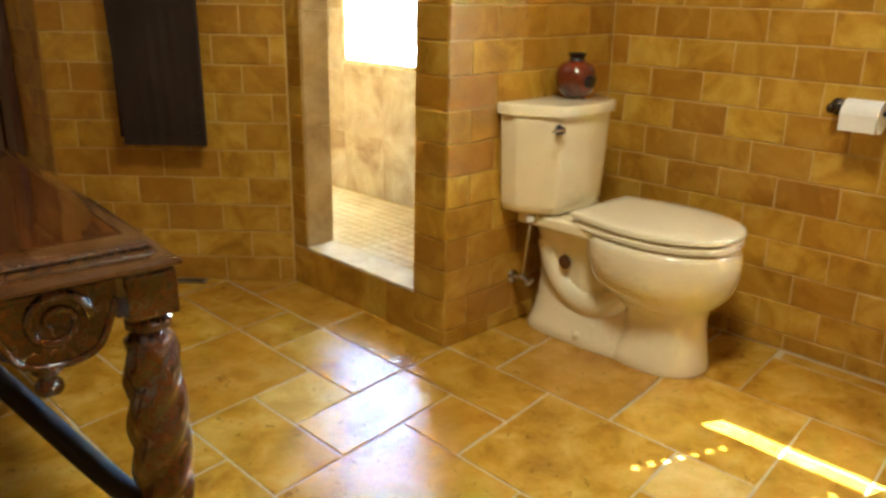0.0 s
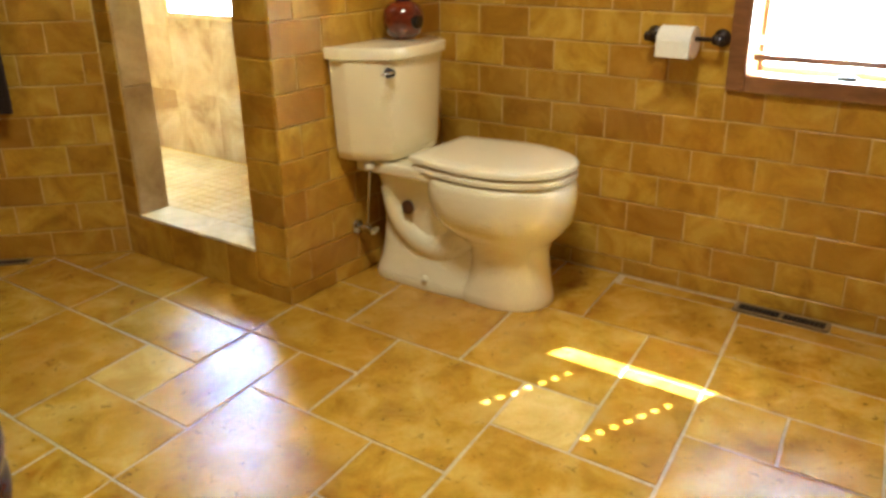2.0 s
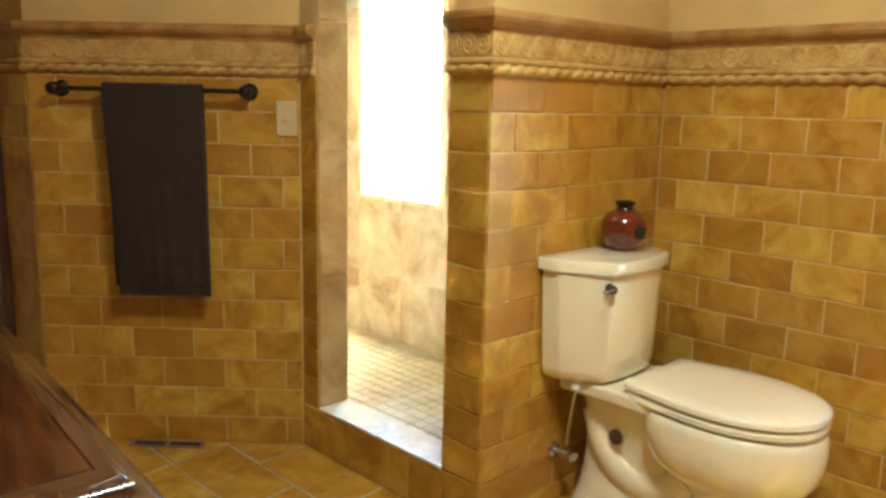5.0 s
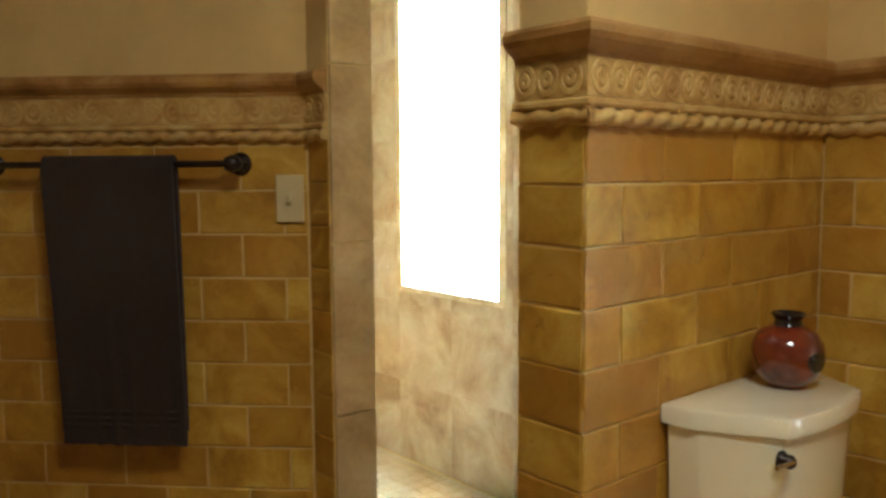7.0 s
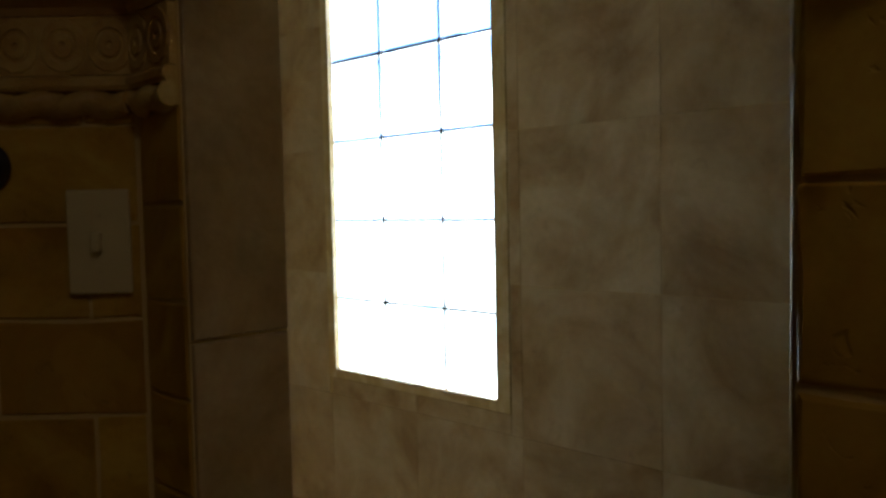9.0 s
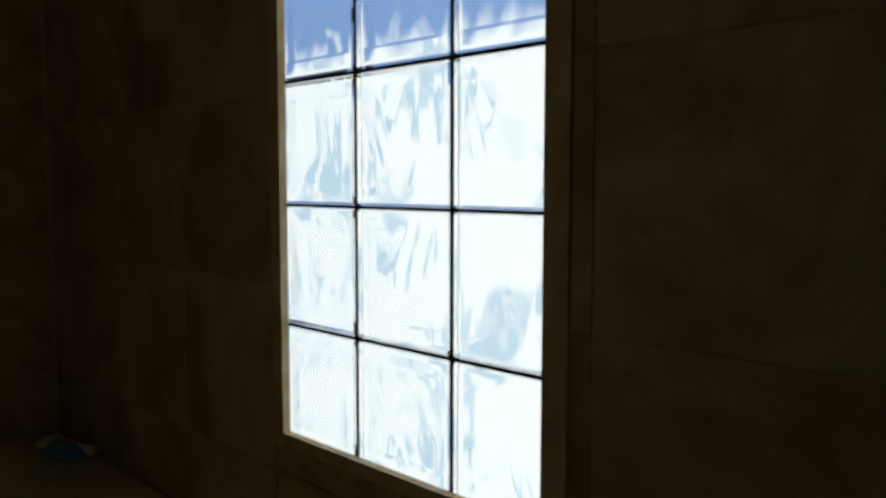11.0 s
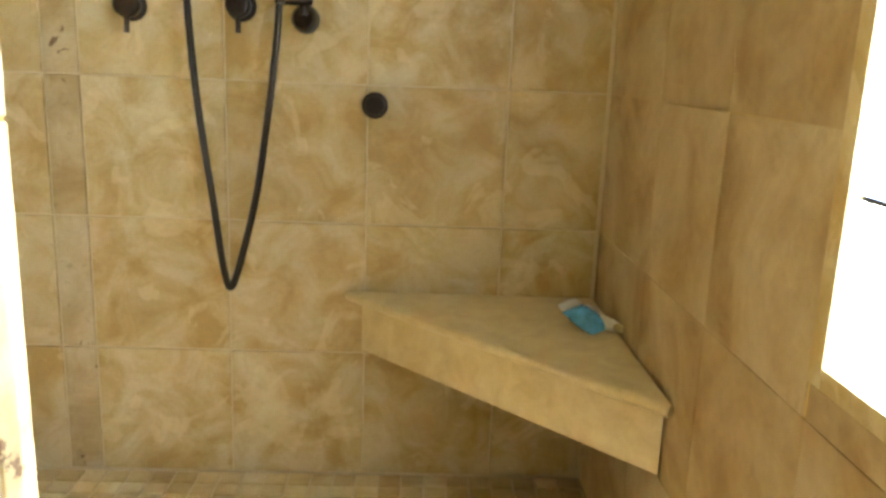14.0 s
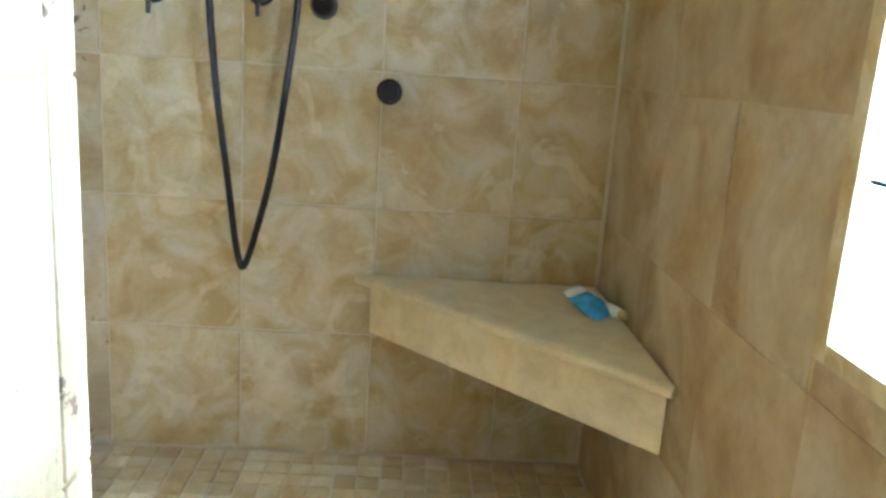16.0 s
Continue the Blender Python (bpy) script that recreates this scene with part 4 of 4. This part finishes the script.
sach = thing("sachet", "crumpled blue and white plastic sachet on the bench", "sachet", at=pose(2.160, 3.785, BZ + 0.016, 18, -8, 35))
part("film", pillow(0.062, 0.088, 0.015, seed=3), M_BLUE, sach, "blue film", True)
part("white_end", pillow(0.054, 0.022, 0.009, seed=4), M_WHITE, sach, "white torn end", True).location = (0, 0.052, 0.004)
tubey = thing("soap_bottle", "small white plastic tube lying on the bench", "tube", at=pose(2.196, 3.780, BZ + 0.013, 0, 90, -62))
part("body", lathe([(0.006, -0.045), (0.012, -0.040), (0.0125, 0.02), (0.010, 0.035)], 18), M_WHITE, tubey, smooth=True)
part("cap", lathe([(0.0085, 0.034), (0.0085, 0.05), (0.006, 0.053)], 16), M_PLATE, tubey, smooth=True)
wrap = thing("wrapper", "crumpled clear white wrapper on the bench", "wrapper", at=pose(2.175, 3.850, BZ + 0.013, 10, 6, 60))
part("film", pillow(0.075, 0.045, 0.012, seed=9), M_WHITE, wrap, smooth=True)

# ---- bricks, tiles and mosaic ----
PIECES = {}


def piece_mesh(w, h, depth, edge, mat, seed, jit, skew=0.0):
    """A tile with worn edges: x across, y out, z up, centred; shared by alike pieces."""
    key = (round(w, 3), round(h, 3), depth, mat.name, seed % 3)
    if key in PIECES:
        return PIECES[key]
    rnd = random.Random(str(key))
    me = bpy.data.meshes.new("tile")
    v = []
    for inset, y in ((0.0, -0.004), (0.0, depth - edge), (edge * 0.35, depth - edge * 0.3), (edge, depth)):
        for sx, sz in ((-1, -1), (0, -1), (1, -1), (1, 0), (1, 1), (0, 1), (-1, 1), (-1, 0)):
            j = jit if y > 0 else 0
            px = sx * (w / 2 - inset) + rnd.uniform(-j, j)
            v.append((px, y + (rnd.uniform(-0.3, 0.3) * j), sz * (h / 2 - inset) + rnd.uniform(-j, j) - skew * px))
    f = []
    for r in range(3):
        for k in range(8):
            a, b = r * 8 + k, r * 8 + (k + 1) % 8
            f.append((a, b, b + 8, a + 8))
    f.append(tuple(range(24, 32)))
    me.from_pydata(v, [], f)
    me.materials.append(mat)
    PIECES[key] = me
    return me


def lay(name, parent, frame_m, u0, u1, v0, v1, mat, depth=0.008, edge=0.004, gap=0.004, jit=0.0012, seed=0, skew=0.0):
    """One piece on a surface; frame_m: x along, y out, z up."""
    w, h = u1 - u0 - gap, v1 - v0 - gap
    if w < 0.008 or h < 0.008:
        return
    ob = new(name, piece_mesh(w, h, depth, edge, mat, seed, jit, skew))
    ob.parent = parent
    ob.matrix_basis = frame_m @ Matrix.Translation(((u0 + u1) / 2, 0, (v0 + v1) / 2))


def face(origin, along, out):
    a, n = Vector((*along, 0)).normalized(), Vector((*out, 0)).normalized()
    return Matrix(((a.x, n.x, 0, origin[0]), (a.y, n.y, 0, origin[1]), (0, 0, 1, 0), (0, 0, 0, 1)))


def less(rect, holes):
    """A rectangle less some openings, as rectangles."""
    out = [rect]
    for c0, c1, d0, d1 in holes:
        nxt = []
        for a0, a1, b0, b1 in out:
            if c0 >= a1 or c1 <= a0 or d0 >= b1 or d1 <= b0:
                nxt.append((a0, a1, b0, b1))
                continue
            if a0 < c0:
                nxt.append((a0, c0, b0, b1))
            if c1 < a1:
                nxt.append((c1, a1, b0, b1))
            m0, m1 = max(a0, c0), min(a1, c1)
            if b0 < d0:
                nxt.append((m0, m1, b0, d0))
            if d1 < b1:
                nxt.append((m0, m1, d1, b1))
        out = nxt
    return out


def courses(parent, fm, u0, u1, phase, holes=(), pitch=0.2, seed=1, row=ROW, row0=ROW0):
    """Brick-shaped tiles in running bond from the floor to the rope."""
    rnd = random.Random(seed)
    zs = [0.0] + [min(row0 + row * k, 1.298) for k in range(13)]
    for r, (a, b) in enumerate(zip(zs, zs[1:])):
        u = u0 + ((phase + (pitch / 2 if r % 2 else 0)) % pitch) - pitch
        while u < u1:
            w = pitch
            p, q = max(u, u0), min(u + w, u1)
            if q - p > 0.012:
                for c in less((p, q, a, b), holes):
                    lay("brick", parent, fm, *c, M_BRICK, 0.0032, 0.002, 0.0055, 0.0016, rnd.randrange(3))
            u += w


courses(wall_east, face((XA, YB), (0, -1), (-1, 0)), 0.003, 3.0, 0.172, [(YB - WIN_A[1] - 0.051, YB - WIN_A[0] + 0.046, WIN_A[2] - 0.031, WIN_A[3] + 0.05)], 0.2, 2)
courses(wall_part, face((XP, YB), (1, 0), (0, -1)), -0.003, XA - XP - 0.0005, 0.2155, (), 0.235, 3)
courses(wall_part, face((XP, YP), (0, -1), (-1, 0)), 0.0, YP - YB - 0.001, 0.0, (), 0.3, 4)
courses(wall_diag, face((XL, YL), (1, -1), (-1, -1)), 0.0, (XP - XL) * math.sqrt(2) - 0.003, 0.207, (), 0.216, 5, 0.108, 0.096)
courses(wall_diag, face((XP, YS), (0, -1), (-1, 0)), 0.004, YS - YJ, 0.0, [(0, 1, 0, CURB)], 0.3, 6)
courses(wall_side, face((XL, 3.235), (0, -1), (-1, 0)), 0.0, 3.235 - YL - 0.008, 0.03, (), 0.216, 7, 0.108, 0.096)


def square_tiles(parent, fm, u_lines, v_lines, holes=(), pick=None, depth=0.004, gap=0.004):
    k = 0
    for a, b in zip(u_lines, u_lines[1:]):
        for c, d in zip(v_lines, v_lines[1:]):
            k += 1
            for r in less((a, b, c, d), holes):
                lay("tile", parent, fm, *r, pick(a, c) if pick else M_TILE, depth, min(0.002, depth / 2), gap, 0.0005, k)


TZ = [SHOWER_Z, 0.412, 0.7195, 1.027, 1.3345, 1.642, 1.9495, 2.257, TOP]
square_tiles(wall_valve, face((0, YV), (1, 0), (0, -1)), [0.861, 1.0, 1.077, 1.3845, 1.692, 1.9995, XA - 0.008], TZ, pick=lambda a, c: M_SPOT if abs(a - 1.0) < 0.01 else M_TILE)
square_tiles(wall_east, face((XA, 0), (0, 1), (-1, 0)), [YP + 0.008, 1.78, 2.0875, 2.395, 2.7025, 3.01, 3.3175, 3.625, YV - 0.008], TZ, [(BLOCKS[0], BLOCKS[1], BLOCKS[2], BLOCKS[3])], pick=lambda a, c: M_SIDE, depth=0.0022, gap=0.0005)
square_tiles(wall_diag, face((XI, 0), (0, 1), (1, 0)), [YJ + 0.002, 2.4425, 2.75, 2.80], TZ, pick=lambda a, c: M_SPOT)
square_tiles(wall_diag, face((XP, YJ), (1, 0), (0, -1)), [0.0, XI - XP], [CURB, 0.63, 1.05, 1.47, 1.89, 2.15], pick=lambda a, c: M_JAMB, depth=0.006)
square_tiles(wall_part, face((XP, YP), (1, 0), (0, 1)), [0.0, 0.122, 0.4295, 0.737, XA - XP - 0.008], TZ)
square_tiles(wall_side, face((0.86, 0), (0, 1), (1, 0)), [2.995, 3.2, 3.5075, 3.815, YV - 0.008], TZ)
square_tiles(wall_diag, face((1.05, 2.80), (1, 0), (0, 1)), [0.0, 0.1675, XI - 1.05], TZ)
for n_, (a, b, c, d) in enumerate([(BLOCKS[0] + 0.001, WIN_G[0] + 0.004, BLOCKS[2] + 0.001, BLOCKS[3] - 0.001), (WIN_G[1] - 0.004, BLOCKS[1] - 0.001, BLOCKS[2] + 0.001, BLOCKS[3] - 0.001)]):
    part("reveal", boxed(XA - 0.0042, XA + 0.010, a, b, c, d), M_TILE, window_1, "cream stone reveal")
part("reveal", boxed(XA - 0.0042, XA + 0.010, WIN_G[0] + 0.005, WIN_G[1] - 0.005, BLOCKS[2] + 0.001, WIN_G[2] + 0.004), M_TILE, window_1, "cream stone reveal")

# floor tiles on a module, four sizes
MX, MY, OX, OY, SKEW = 0.2188, 0.2139, 0.528, 0.022, 0.107
taken = {}


def floor_tile(i, j, w, h):
    for a in range(i, i + w):
        for b in range(j, j + h):
            taken[a, b] = 1
    x0, x1 = max(OX + MX * i, -1.6), min(OX + MX * (i + w), XA - 0.008)
    lean, half = SKEW * ((x0 + x1) / 2 - OX), SKEW * (x1 - x0) / 2
    ya, yb = max(OY + MY * j, -1.94 + half - lean), min(OY + MY * (j + h), 4.14 - half - lean)
    if x1 <= x0 or yb <= ya:
        return
    keep = [(x0, x1, -yb - lean, -ya - lean)]
    if ya + lean < 0.24 and yb + lean > -0.07 and x1 > 2.14:
        keep = less(keep[0], [(2.146, 2.21, -0.226, 0.056)])
    for r in keep:
        lay("tile", floor, TILE_UP, *r, M_PALE if (i, j, w, h) in ((3, 1, 1, 1), (1, 6, 1, 1)) else M_FLOOR, 0.0055, 0.0028, 0.0075, 0.0025, i * 7 + j, SKEW)


TILE_UP = Matrix(((1, 0, 0, 0), (0, 0, -1, 0), (0, 1, 0, -0.006), (0, 0, 0, 1)))
for t4 in [(1, 6, 1, 1), (2, 6, 1, 2), (1, 5, 2, 1), (2, 4, 1, 1), (3, 4, 1, 2), (2, 2, 2, 2), (3, 1, 1, 1), (4, -1, 1, 1), (0, 5, 1, 2), (0, 3, 2, 2), (0, 7, 2, 2), (4, 3, 2, 2), (4, 1, 2, 2), (3, 0, 2, 1), (5, 0, 1, 1), (5, -2, 1, 2), (1, 0, 2, 2), (6, 0, 2, 2), (6, 2, 2, 1), (6, 3, 2, 2), (2, -2, 2, 2), (4, -2, 1, 1), (6, -2, 1, 2), (2, 8, 1, 1), (-1, 5, 1, 1), (-2, 3, 2, 2), (3, 6, 1, 2)]:
    floor_tile(*t4)
rf = random.Random(11)
for j in range(-12, 22):
    for i in range(-10, 9):
        if (i, j) in taken:
            continue
        opts = [(2, 2), (2, 3), (3, 2), (1, 2), (2, 1), (2, 2), (2, 1)]
        rf.shuffle(opts)
        for w, h in [*opts, (1, 1)]:
            if all((a, b) not in taken for a in range(i, i + w) for b in range(j, j + h)):
                floor_tile(i, j, w, h)
                break

# shower mosaic: near the bench single pieces, the rest joined
PM = 0.0535
MZ = Matrix(((1, 0, 0, 0), (0, 0, -1, 0), (0, 1, 0, SHOWER_Z - 0.006), (0, 0, 0, 1)))
rm = random.Random(5)
nx, ny = int((XA - 0.008 - 0.862) / PM), int((YV - 0.008 - YP - 0.01) / PM)
made = 0
verts, faces = [], []
for q in range(ny):
    for p in range(nx):
        xa, ya = XA - 0.010 - PM * (p + 1), YV - 0.010 - PM * (q + 1)
        if xa < XI + 0.01 and ya < 2.99:
            continue
        if made < 290:
            lay("mosaic_tile", shower_floor, MZ, xa, xa + PM, -ya - PM, -ya, M_MOSAIC, 0.006, 0.002, 0.005, 0.0012, rm.randrange(3))
            made += 1
        else:
            k = len(verts)
            g = 0.0025
            j = [rm.uniform(-0.001, 0.001) for _ in range(4)]
            z0, z1 = SHOWER_Z - 0.006, SHOWER_Z
            for ins, z in ((g, z0), (g, z1 - 0.002), (g + 0.002, z1)):
                verts += [(xa + ins + j[0], ya + ins, z), (xa + PM - ins, ya + ins + j[1], z), (xa + PM - ins + j[2], ya + PM - ins, z), (xa + ins, ya + PM - ins + j[3], z)]
            for r in (0, 4):
                for s in range(4):
                    faces.append((k + r + s, k + r + (s + 1) % 4, k + r + 4 + (s + 1) % 4, k + r + 4 + s))
            faces.append((k + 8, k + 9, k + 10, k + 11))
me = bpy.data.meshes.new("mosaic_field")
me.from_pydata(verts, [], faces)
me.materials.append(M_MOSAIC)
field = new("mosaic_field", me)
field.parent = shower_floor
tagged(field, "small square stone mosaic", kind="stuff")
